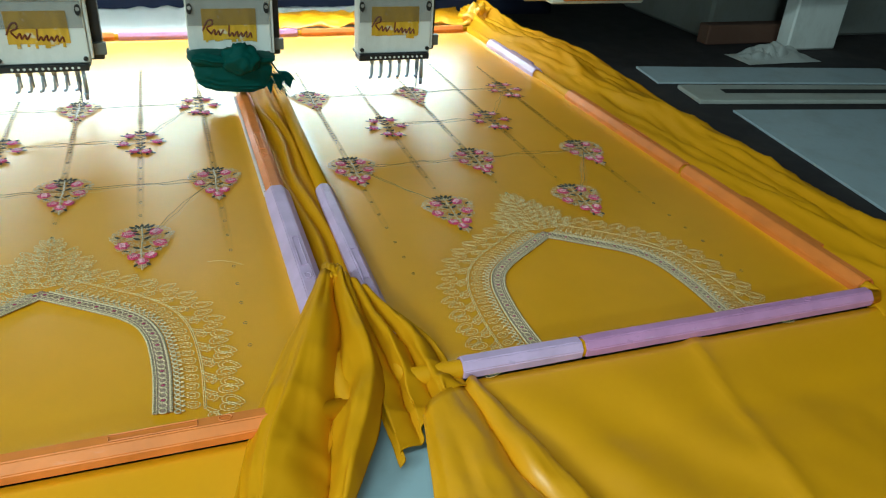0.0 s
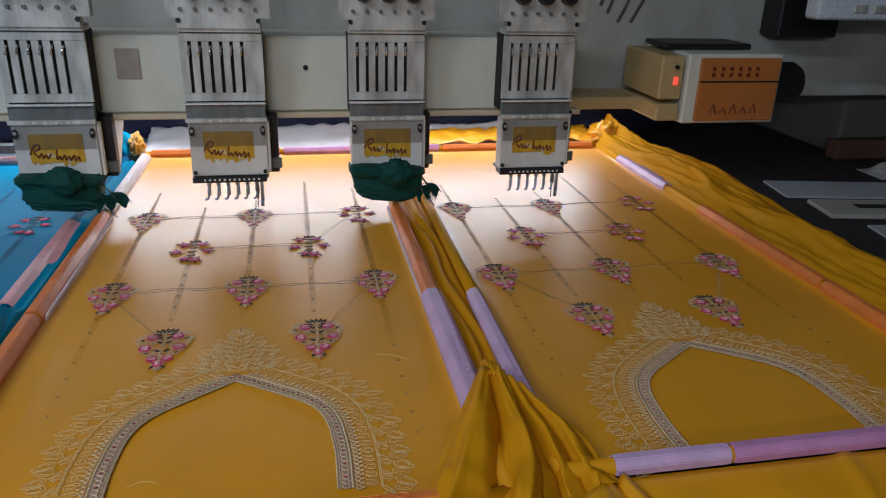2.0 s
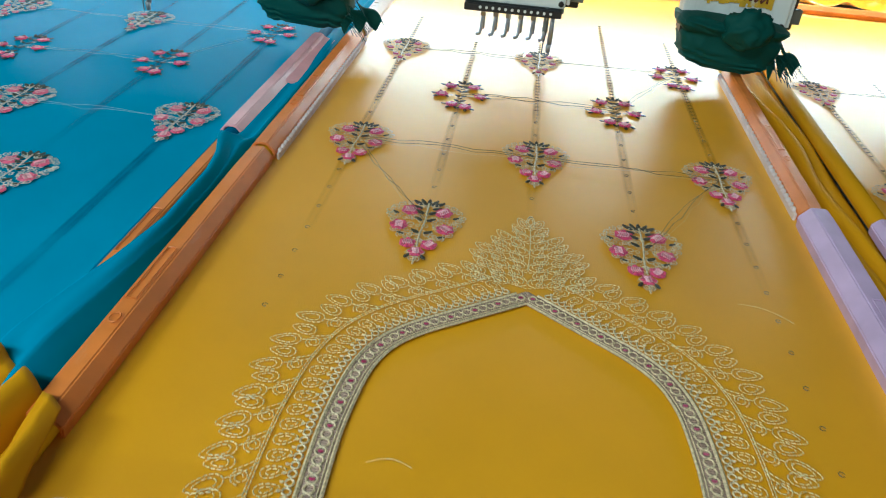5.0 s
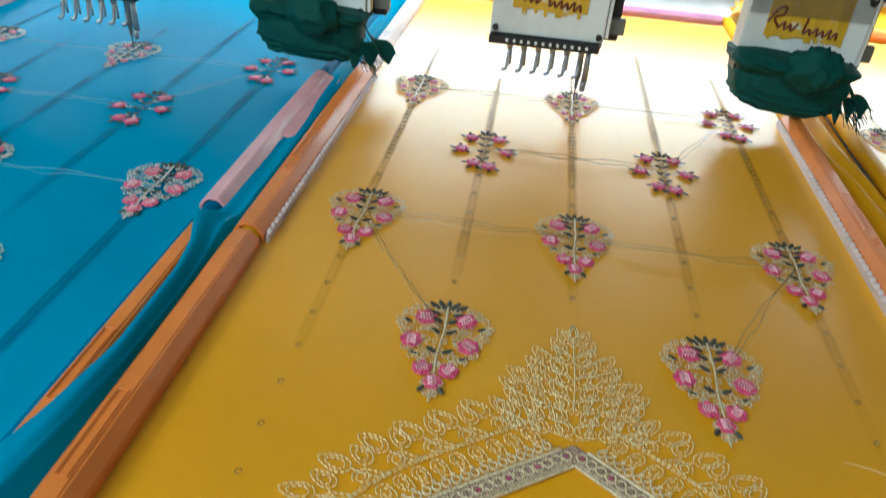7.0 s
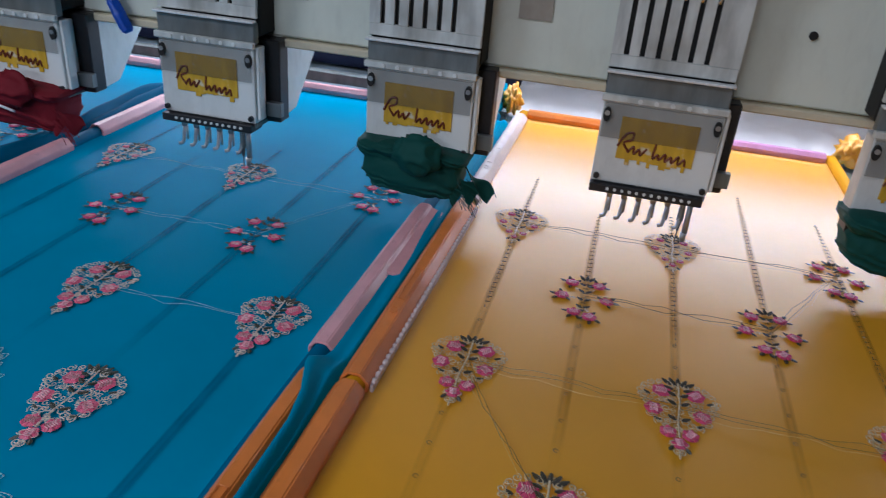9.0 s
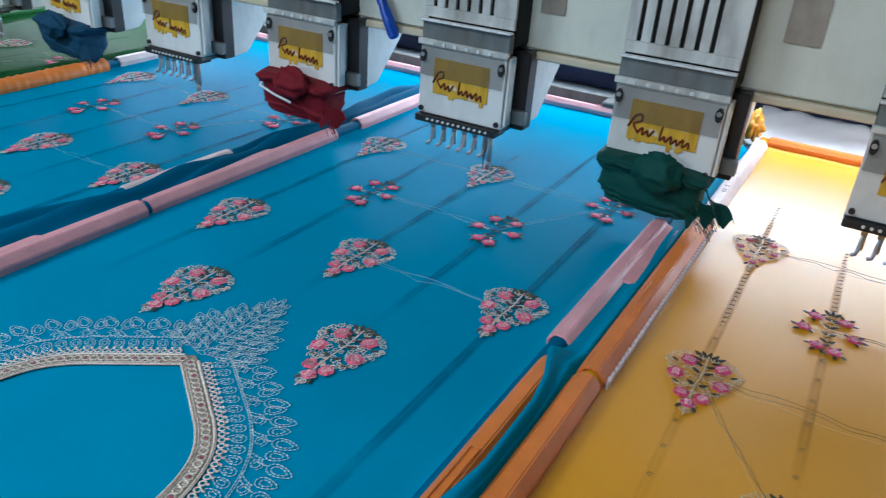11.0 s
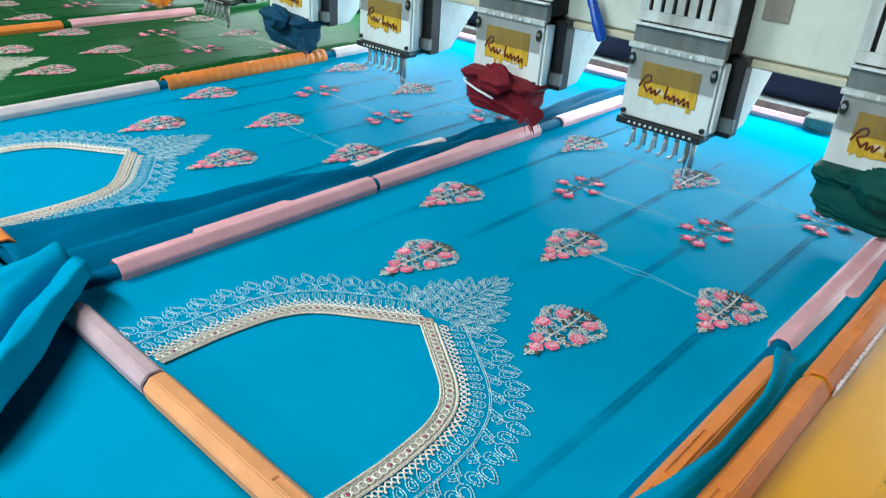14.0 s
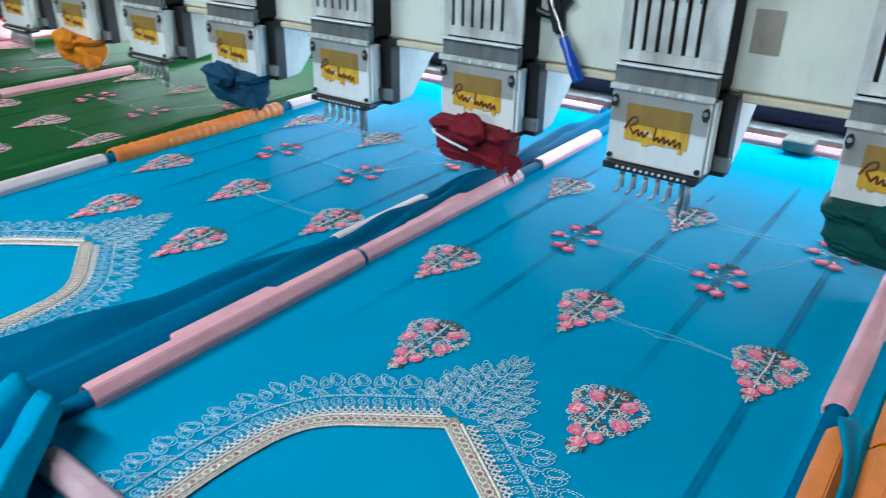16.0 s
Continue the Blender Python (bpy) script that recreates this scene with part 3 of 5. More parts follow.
ROSE_DEEP = rose_mesh(("magenta_thread", "light_pink", "red_thread"))


def spiral(cx, cy, r, a0, turns, sgn=1, n=14):
    return [(cx + r * (1 - 0.75 * i / n) * math.cos(a0 + sgn * turns * 2 * math.pi * i / n), cy + r * (1 - 0.75 * i / n) * math.sin(a0 + sgn * turns * 2 * math.pi * i / n)) for i in range(n + 1)]


ROSES = {"a": [(-0.018, 0.031, 1.0), (0.018, 0.032, 1.0), (-0.026, 0.0, 0.95), (0.024, 0.0, 0.95), (-0.011, -0.031, 0.85), (0.011, -0.031, 0.85), (0.0, -0.045, 0.8)],
         "c": [(-0.017, 0.032, 0.8), (0.015, 0.034, 0.8), (-0.026, 0.0, 0.8), (0.026, 0.002, 0.8), (-0.009, -0.032, 0.78), (0.009, -0.037, 0.82)]}
ROSES["b"] = [(x, y, s * 0.62) for x, y, s in ROSES["a"]]


def motif_meshes(kind):
    """Cream scrolls and dark leaves of one motif about its middle."""
    sc, lf = bmesh.new(), bmesh.new()
    if kind == "c":     # a ring of florets
        for x, y, s in ROSES["c"]:
            a = math.atan2(y, x)
            petal(lf, x + 0.007 * math.cos(a + 0.9), y + 0.007 * math.sin(a + 0.9), a + 0.7, 0.0085, 0.0021, 0.0003, 0.0005)
            petal(lf, x + 0.006 * math.cos(a), y + 0.006 * math.sin(a), a - 0.3, 0.009, 0.0022, 0.0003, 0.0005)
            petal(lf, x + 0.006 * math.cos(a + 2.6), y + 0.006 * math.sin(a + 2.6), a + 2.3, 0.008, 0.0018, 0.0003, 0.0005)
            petal(lf, x + 0.007 * math.cos(a - 1.4), y + 0.007 * math.sin(a - 1.4), a - 1.2, 0.007, 0.0018, 0.0003, 0.0005)
            stitches(sc, [(x * 0.72, y * 0.72), (x * 0.3, y * 0.5)], 0.0006)
            stitches(sc, spiral(x * 0.5, y * 0.62, 0.0035, a, 1.0, n=8), 0.0006)
        for y in (0.03, 0.014, -0.004, -0.02):
            for q in (-1, 1):
                petal(lf, 0.0012 * q, y, math.pi / 2 - q * 0.9, 0.0085, 0.002, 0.0003, 0.0006)
        for q in (-0.5, 0, 0.5):
            petal(lf, 0.006 * q, 0.042, math.pi / 2 - q, 0.012, 0.0022, 0.0003, 0.0006)
    else:               # a pointed spray of roses on cream scrolls
        kx = ky = 1.0
        rings = ((0.037, 0.018, 0.0055), (0.034, 0.009, 0.005), (0.041, 0.026, 0.0045), (0.035, -0.009, 0.005), (0.028, -0.018, 0.0055), (0.02, -0.024, 0.0045), (0.023, -0.034, 0.0045), (0.015, -0.045, 0.0045),
                 (0.006, -0.057, 0.0042), (0.009, 0.016, 0.006), (0.009, -0.013, 0.006), (0.03, 0.042, 0.005), (0.008, 0.044, 0.005), (0.013, 0.003, 0.0055), (0.035, 0.035, 0.0045), (0.016, -0.017, 0.0045), (0.018, 0.016, 0.004), (0.0, -0.024, 0.004), (0.02, 0.046, 0.004))
        for sx in (-1, 1):
            for i, (cx, cy, r) in enumerate(rings):
                cx *= min(1.0, max(0.4, (cy + 0.075) / 0.078))
                stitches(sc, [(sx * px * kx, py * ky) for px, py in spiral(cx, cy, r, i * 1.3, 1.3, n=12)], 0.00068, 0.005, 0.0005, 0.0012)
        rnd = random.Random(5)
        fill = []
        for _ in range(900):
            x, y = rnd.uniform(-0.043, 0.043), rnd.uniform(-0.062, 0.05)
            half = 0.041 * min(1, max(0.05, (y + 0.066) / 0.08)) ** 1.15 * (1 if y < 0.03 else max(0.1, 1 - (y - 0.03) / 0.03))
            if abs(x) > half or any((x - rx) ** 2 + (y - ry) ** 2 < (0.0095 * s) ** 2 for rx, ry, s in ROSES["a"]) or any((x - q[0]) ** 2 + (y - q[1]) ** 2 < 0.0066 ** 2 for q in fill):
                continue
            fill.append((x, y))
            stitches(sc, [(px * kx, py * ky) for px, py in spiral(x, y, 0.0036, x * 300, 1.1, n=9)], 0.00056, 0.006, 0.0004, 0.0009)
        stitches(sc, [(0, 0.046 * ky), (0.0012, 0.015 * ky), (-0.001, -0.015 * ky), (0, -0.04 * ky)], 0.0011, 0.008, 0.0004, 0.0026)
        stitches(sc, [(0, -0.054 * ky), (0, -0.066 * ky)], 0.0011, 0.008, 0.0004, 0.001)
        for sx in (-1, 1):
            for y in (0.012, -0.012, 0.026):
                petal(lf, sx * 0.003, y * ky, math.pi / 2 - sx * 1.0, 0.010 * kx, 0.0024, 0.0012)
            petal(lf, sx * 0.0065 * kx, -0.05 * ky, -math.pi / 2 + sx * 0.5, 0.008, 0.0022)
            petal(lf, sx * 0.018 * kx, -0.016 * ky, sx * 0.3 + (math.pi if sx < 0 else 0), 0.008, 0.002)
            petal(lf, sx * 0.006, 0.036 * ky, math.pi / 2 - sx * 1.2, 0.01, 0.0024, 0.0012)
            petal(lf, sx * 0.03 * kx, 0.022 * ky, sx * 0.5 + (math.pi if sx < 0 else 0), 0.008, 0.002)
        for a in (-0.9, -0.45, 0, 0.45, 0.9):
            petal(lf, 0.008 * a, 0.044 * ky, math.pi / 2 - a, 0.013 * ky, 0.0026)
    return sc, lf


MOTIF_PARTS = (("scroll", "beige_zari"), ("leaf", "dark_thread"))
MOTIF = {kd: [mesh_of(nm, bm, mt) for (nm, mt), bm in zip(MOTIF_PARTS, motif_meshes(kd))] for kd in "abc"}


def resample(pts, step):
    pts = [Vector((*p, 0)) for p in pts]
    out, need = [pts[0]], step
    for a, b in zip(pts, pts[1:]):
        d, pos = (b - a).length, 0.0
        while d - pos > need:
            pos += need
            out.append(a.lerp(b, pos / d))
            need = step
        need -= d - pos
    return [(p.x, p.y) for p in out]


# the right half of the neckline's inner edge, from its point down
NECK = smooth_line([(0.0, -0.052), (0.030, -0.073), (0.057, -0.092), (0.084, -0.112), (0.103, -0.133), (0.114, -0.159), (0.119, -0.189), (0.122, -0.232), (0.121, -0.29)])
NECK = [(-0.06, -0.01), (-0.03, -0.031)] + NECK   # runs on past the point, and is cut at the middle


def offset(pts, d):
    out = []
    for i, p in enumerate(pts):
        a, b = Vector(pts[max(i - 1, 0)]), Vector(pts[min(i + 1, len(pts) - 1)])
        t = (b - a).normalized()
        out.append((p[0] - t.y * d, p[1] + t.x * d))
    return out


def teardrop(x, y, ang, ln, wd, k=1.0):
    """A pointed leaf loop from its base, shrunk by k about its middle."""
    out = []
    for q in range(19):
        a = 2 * math.pi * q / 18
        u = 0.5 - 0.5 * math.cos(a)
        v = math.sin(a) * (1 - 0.5 * u) * wd
        u = (u - 0.45) * k + 0.45
        lx, ly = ln * u, v * k
        out.append((x + lx * math.cos(ang) - ly * math.sin(ang), y + lx * math.sin(ang) + ly * math.cos(ang)))
    return out


def neck_meshes():
    border, rub, leaf, band = bmesh.new(), bmesh.new(), bmesh.new(), bmesh.new()
    for sx in (1, -1):
        mir = lambda pts: [(sx * x, y) for x, y in pts]
        half = lambda d, step: resample([p for p in offset(NECK, d) if p[0] >= -0.0005], step)

        def lace(pts, r=0.00055):
            pts = [p for p in pts if p[0] > -0.001]
            if len(pts) > 2:
                stitches(leaf, mir(pts), r, 0.0028, 0.0012, 0.0006)
        base = resample(NECK, 0.0022)
        for (x0, y0), (x1, y1) in zip(base, base[1:]):
            t = (Vector((x1, y1)) - Vector((x0, y0))).normalized()
            a, c = Vector((x0, y0, 0.0002)), Vector((x0 - t.y * 0.0165, y0 + t.x * 0.0165, 0.0002))
            if c.x <= 0.0006:
                continue
            if a.x < 0:
                a = a.lerp(c, -a.x / (c.x - a.x))
            c.x *= sx
            a.x *= sx
            tube(band, [a, (a + c) / 2 + Vector((0, 0, 0.0005)), c], 0.0013, 4, 0.5)
        for d, r in ((0.0006, 0.0014), (0.0034, 0.0006), (0.0168, 0.0016)):
            stitches(border, mir(half(d, 0.003)), r, 0.006, 0.0003, 0.0014)
        # rings down the channel, each third one with a red heart
        for i, (x, y) in enumerate(half(0.0095, 0.0078)):
            ring = [(x + 0.0038 * math.cos(a), y + 0.0038 * math.sin(a)) for a in [q * math.pi / 4 for q in range(9)]]
            stitches(border, mir(ring), 0.0009, 0.004, 0.0002, 0.0016)
            if i % 3 == 0:
                petal(rub, sx * x - 0.0018, y, 0, 0.0036, 0.0012, 0.0014)
        # a fringe of small beaded loops
        p = half(0.0195, 0.0072)
        for i in range(1, len(p)):
            t = (Vector(p[i]) - Vector(p[i - 1])).normalized()
            ang = math.atan2(t.x, -t.y)
            stitches(border, mir([(p[i][0] - t.y * 0.0035 + 0.0029 * math.cos(a), p[i][1] + t.x * 0.0035 + 0.0029 * math.sin(a)) for a in [ang + q * math.pi / 4 for q in range(9)]]), 0.0009, 0.004, 0.0002, 0.001)
            e = (p[i][0] - t.y * 0.0085, p[i][1] + t.x * 0.0085)
            petal(border, sx * e[0] - 0.0014, e[1], 0, 0.0028, 0.0013, 0.0008)
        # the leafy stem outside it
        stem = [(x, y) for x, y in offset(NECK, 0.048) if x >= 0.004]
        for o in (-0.0008, 0.0012):
            lace(offset(stem, o))
        p = resample(stem, 0.0145)
        for i in range(1, len(p)):
            t = (Vector(p[i]) - Vector(p[i - 1])).normalized()
            dn = math.atan2(t.y, t.x)
            n_ = Vector((-t.y, t.x))
            # inner leaves that point to the border
            x, y = Vector(p[i]) - n_ * 0.0045
            for q in (1.0, 0.5):
                lace(teardrop(x, y, dn - 1.95, 0.0165, 0.0062, q))
        p = resample(stem, 0.0135)
        for i in range(1, len(p), 2):
            t = (Vector(p[i]) - Vector(p[i - 1])).normalized()
            dn = math.atan2(t.y, t.x)
            n_ = Vector((-t.y, t.x))
            # outer sprays: a curved twig with a long leaf, a short one and a curl
            s = Vector(p[i])
            twig = [s + t * (0.016 * q) + n_ * (0.017 * q ** 1.6) for q in (0, 0.25, 0.5, 0.75, 1)]
            lace([v.to_tuple() for v in twig])
            for q in (1.0, 0.62):
                lace(teardrop(*twig[4], dn + 1.0, 0.0245, 0.0085, q))
            m = s + t * 0.002 + n_ * 0.014
            for q in (1.0, 0.55):
                lace(teardrop(*m, dn + 1.35, 0.02, 0.0075, q))
            m = s + t * 0.013 + n_ * 0.007
            lace(spiral(m.x, m.y, 0.0068, dn, 1.8, n=20))
            lace([(s + t * (0.012 * q - 0.004) + n_ * (0.013 * q ** 1.4)).to_tuple() for q in (0, 0.25, 0.5, 0.75, 1)])
        # spray above the point, wide below and narrow at its tip
        for i in range(9):
            y = -0.022 + 0.0128 * i
            wide = 0.05 if y < 0.02 else max(0.006, 0.05 * (1 - (y - 0.02) / 0.075))
            x = 0.003 + 0.004 * (i % 2)
            lace([(0.001, y - 0.006), (wide * 0.5, y + 0.002), (wide, y + 0.012)])
            while x < wide:
                tilt = 0.45 + 0.75 * x / 0.056
                for q in (1.0, 0.55):
                    lace(teardrop(x, y - 0.002, math.pi / 2 - tilt, 0.021, 0.0072, q))
                if x + 0.008 < wide:
                    lace(spiral(x + 0.0085, y + 0.002, 0.0048, i + 40 * x, 1.5, n=16))
                x += 0.0165
    for q in (1.0, 0.6):
        stitches(leaf, teardrop(0, 0.082, math.pi / 2, 0.022, 0.0055, q), 0.00062, 0.0031, 0.0012, 0.0006)
    stitches(leaf, [(0, 0.0), (0.001, 0.04), (0, 0.085)], 0.0006, 0.0045, 0.001, 0.0005)
    return border, rub, leaf, band


NECK_MESH = [mesh_of(nm, bm, mt) for (nm, mt), bm in zip((("border", "silver"), ("bead", "red_thread"), ("leaf_lace", "silver"), ("band", "band")), neck_meshes())]


def use(name, me, parent, at=None, mat=None):
    ob = new(name, me)
    ob.parent = parent
    if at is not None:
        ob.matrix_basis = at
    if mat:
        ob.material_slots[0].link = "OBJECT"
        ob.material_slots[0].material = M[mat]
    return ob


def cloth_z(x, y, seed):
    return 0.0009 * n3(x * 4, y * 3, seed) + 0.0004 * n3(x * 14, y * 9, seed + 5)


COLOURS = {1: "yellow", 0: "yellow", -1: "blue", -2: "blue", -3: "green", -4: "green", -5: "red"}
WORDS = {"yellow": "mustard yellow", "blue": "turquoise blue", "green": "bottle green", "red": "crimson red"}
# left and right bar of each cloth's frame: x at the rear and at the front
BARS = {1: ((0.388, 0.370), (0.991, 1.012)), 0: ((-0.300, -0.314), (0.307, 0.302)), -1: ((-0.973, -0.966), (-0.352, -0.364)),
        -2: ((-1.662, -1.600), (-1.026, -1.033)), -3: ((-2.276, -2.240), (-1.711, -1.682)), -4: ((-2.886, -2.850), (-2.333, -2.300)), -5: ((-3.476, -3.430), (-2.939, -2.900))}


def front(k):
    return {1: -0.304, 0: -0.331}.get(k, -0.311)


def rear(k):
    return 1.132 if k >= 0 else 1.095


def bar_x(k, side, y):
    a, b = BARS[k][side]
    return b + (a - b) * (y - front(k)) / (rear(k) - front(k))


def panel(k):
    c = COLOURS[k]
    p = thing("embroidered_cloth", WORDS[c] + " satin stretched flat, embroidered with roses and a neckline", "cloth", "cloths on the frame", at=pose(PITCH * k, 0, CLOTH_Z))
    MOVERS.append(p)
    r1, r2, r3, r4, _ = ROWS

    def flat(u, v):
        y = front(k) + (rear(k) - front(k)) * v
        x = bar_x(k, 0, y) + (bar_x(k, 1, y) - bar_x(k, 0, y)) * u
        x -= PITCH * k
        edge = min(u, 1 - u, v * 2, (1 - v) * 2)
        return Vector((x, y, cloth_z(x, y, k) - 0.001 + 0.012 * max(0, 1 - edge / 0.035) ** 2))
    thicken(part("cloth", sheet(bmesh.new(), 60, 110, flat), c, p, smooth=True), 0.001)
    silver = {"yellow": "gold_thread", "blue": "pale_silver"}.get(c, "silver")
    for kd, x, y in spots():
        m = new("motif")
        m.parent = p
        m.matrix_basis = pose(x, y, cloth_z(x, y, k) + 0.0008) @ Matrix.Diagonal((*{"a": (0.94, 1.02), "b": (0.92, 0.98), "c": (1.05, 1.1)}[kd], 0.75, 1))
        for (nm, _), me in zip(MOTIF_PARTS, MOTIF[kd]):
            tagged(use(nm, me, m, mat={"scroll": "cream_zari", "leaf": "maroon_thread"}[nm] if c == "yellow" else None), kind="stuff")
        for i, (rx, ry, s) in enumerate(ROSES[kd]):
            use("rose", ROSE_WARM if c == "yellow" else ROSE_DEEP if kd == "c" else ROSE, m, pose(rx, ry, 0, 0, 0, 47 * i) @ Matrix.Diagonal((s, s, 1, 1)))
    nk = new("neckline")
    nk.parent = p
    nk.matrix_basis = pose(*ROWS[4], 0.0004)
    tagged(use("border", NECK_MESH[0], nk, mat="cream_zari" if c == "yellow" else None), kind="stuff")
    tagged(use("bead", NECK_MESH[1], nk), kind="stuff")
    tagged(use("leaf_lace", NECK_MESH[2], nk, mat=silver), kind="stuff")
    tagged(use("band", NECK_MESH[3], nk, mat="brown_band" if c == "yellow" else None), kind="stuff")
    # dotted guide lines down the cloth, over a flat darker double band
    for i, (x, y0, y1) in enumerate(((r1[1], -0.1, r1[0] + 0.2), (r2[1], 0.1, r1[0] + 0.08), (r1[2], 0.1, r1[0] + 0.13), (r2[2], 0.1, r1[0] + 0.26), (r1[3] + 0.004, -0.2, r1[0] + 0.19))):
        bm = bmesh.new()
        low = 0.36 if c == "yellow" else r1[0] + 0.06
        if y1 > low:
            stitches(bm, [(x + 0.0015 * math.sin(9 * y0), low), (x, y1)], 0.0005, 0.005, 0.006, 0.001)
        yy = y0
        while yy < y1:
            if yy > low or c == "yellow":
                if yy > low:
                    tube(bm, [(x - 0.0028, yy, 0.001), (x + 0.0028, yy + 0.001, 0.001)], 0.0005, 4)
                else:
                    tube(bm, [(x + 0.0023 * math.cos(q), yy + 0.0023 * math.sin(q), 0.001) for q in (0.3, 1.1, 1.9, 2.8, 3.7, 4.6, 5.4)], 0.00042, 4)
            yy += 0.012 if yy > low else 0.043
        tagged(part("guide_stitching", bm, c + "_guide", p), kind="stuff")
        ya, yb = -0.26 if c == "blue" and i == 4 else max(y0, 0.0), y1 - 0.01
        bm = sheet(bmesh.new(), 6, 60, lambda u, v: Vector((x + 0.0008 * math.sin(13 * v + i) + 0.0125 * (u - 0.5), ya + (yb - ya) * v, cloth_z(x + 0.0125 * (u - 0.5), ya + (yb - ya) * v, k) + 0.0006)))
        part("dark_band", bm, c + "_mark", p)
    # loose jump threads from motif to motif
    rnd = random.Random(k + 20)
    links = [((r3[1], r3[0]), (r3[2], r3[0])), ((r3[2], r3[0]), (r3[3], r3[0])), ((r4[2], r4[0]), (r3[3], r3[0])), ((r4[1], r4[0]), (r3[1], r3[0])), ((r2[1], r2[0]), (r2[2], r2[0])),
             ((r2[2], r2[0]), (r1[3], r1[0])), ((r1[1], r1[0]), (r1[2], r1[0])), ((r1[2], r1[0]), (r1[3], r1[0]))]
    if c != "yellow":
        links = links[1:2] + links[4:]
    for a, b in links:
        for q in range(3 if c == "yellow" else 2):
            o = 0.004 * (rnd.random() - 0.5) + 0.006 * q
            pts = [(a[0] + (b[0] - a[0]) * t + 0.003 * math.sin(5 * t + q), a[1] + (b[1] - a[1]) * t + o - 0.012 * math.sin(math.pi * t) * rnd.random(), 0.0015 + 0.004 * math.sin(math.pi * t)) for t in [i / 9 for i in range(10)]]
            part("jump_thread", tube(bmesh.new(), pts, 0.0003 if q and c == "yellow" else 0.00016, 4), "yellow_guide" if q and c == "yellow" else silver, p)
    for x0, y0, x1, y1 in {1: ((0.09, -0.075, 0.17, -0.155), (0.1, -0.085, 0.16, -0.15)), 0: ((0.19, -0.01, 0.235, -0.03), (-0.1, -0.25, -0.07, -0.25)), -1: ((-0.165, -0.22, -0.15, -0.215),)}.get(k, ()):
        pts = [(x0 + (x1 - x0) * t, y0 + (y1 - y0) * t + 0.004 * math.sin(3 * t), 0.0015 + 0.002 * math.sin(3.1 * t)) for t in [i / 8 for i in range(9)]]
        part("loose_thread", tube(bmesh.new(), pts, 0.00022, 4), silver, p)
    return p


for k in COLOURS:
    panel(k)


# ---- frame bars and clips ----
def frame_bar(a, b, mat, words):
    ob = thing("frame_bar", "steel bar of the embroidery frame wrapped in " + words + " cloth", "frame bar", "frame bars")
    # sleeves take the shaded copies of the yellow and blue cloth
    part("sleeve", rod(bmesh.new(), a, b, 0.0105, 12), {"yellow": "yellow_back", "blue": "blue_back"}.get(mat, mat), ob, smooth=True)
    MOVERS.append(ob)


CZ = 0.8605
for k, c in COLOURS.items():
    for side in (0, 1):
        frame_bar((bar_x(k, side, rear(k)), rear(k), CZ), (bar_x(k, side, front(k)), front(k), CZ), c, WORDS[c])
    for y in (front(k), rear(k)):
        frame_bar((bar_x(k, 0, y), y, CZ - 0.001), (bar_x(k, 1, y), y, CZ - 0.001), c, WORDS[c])


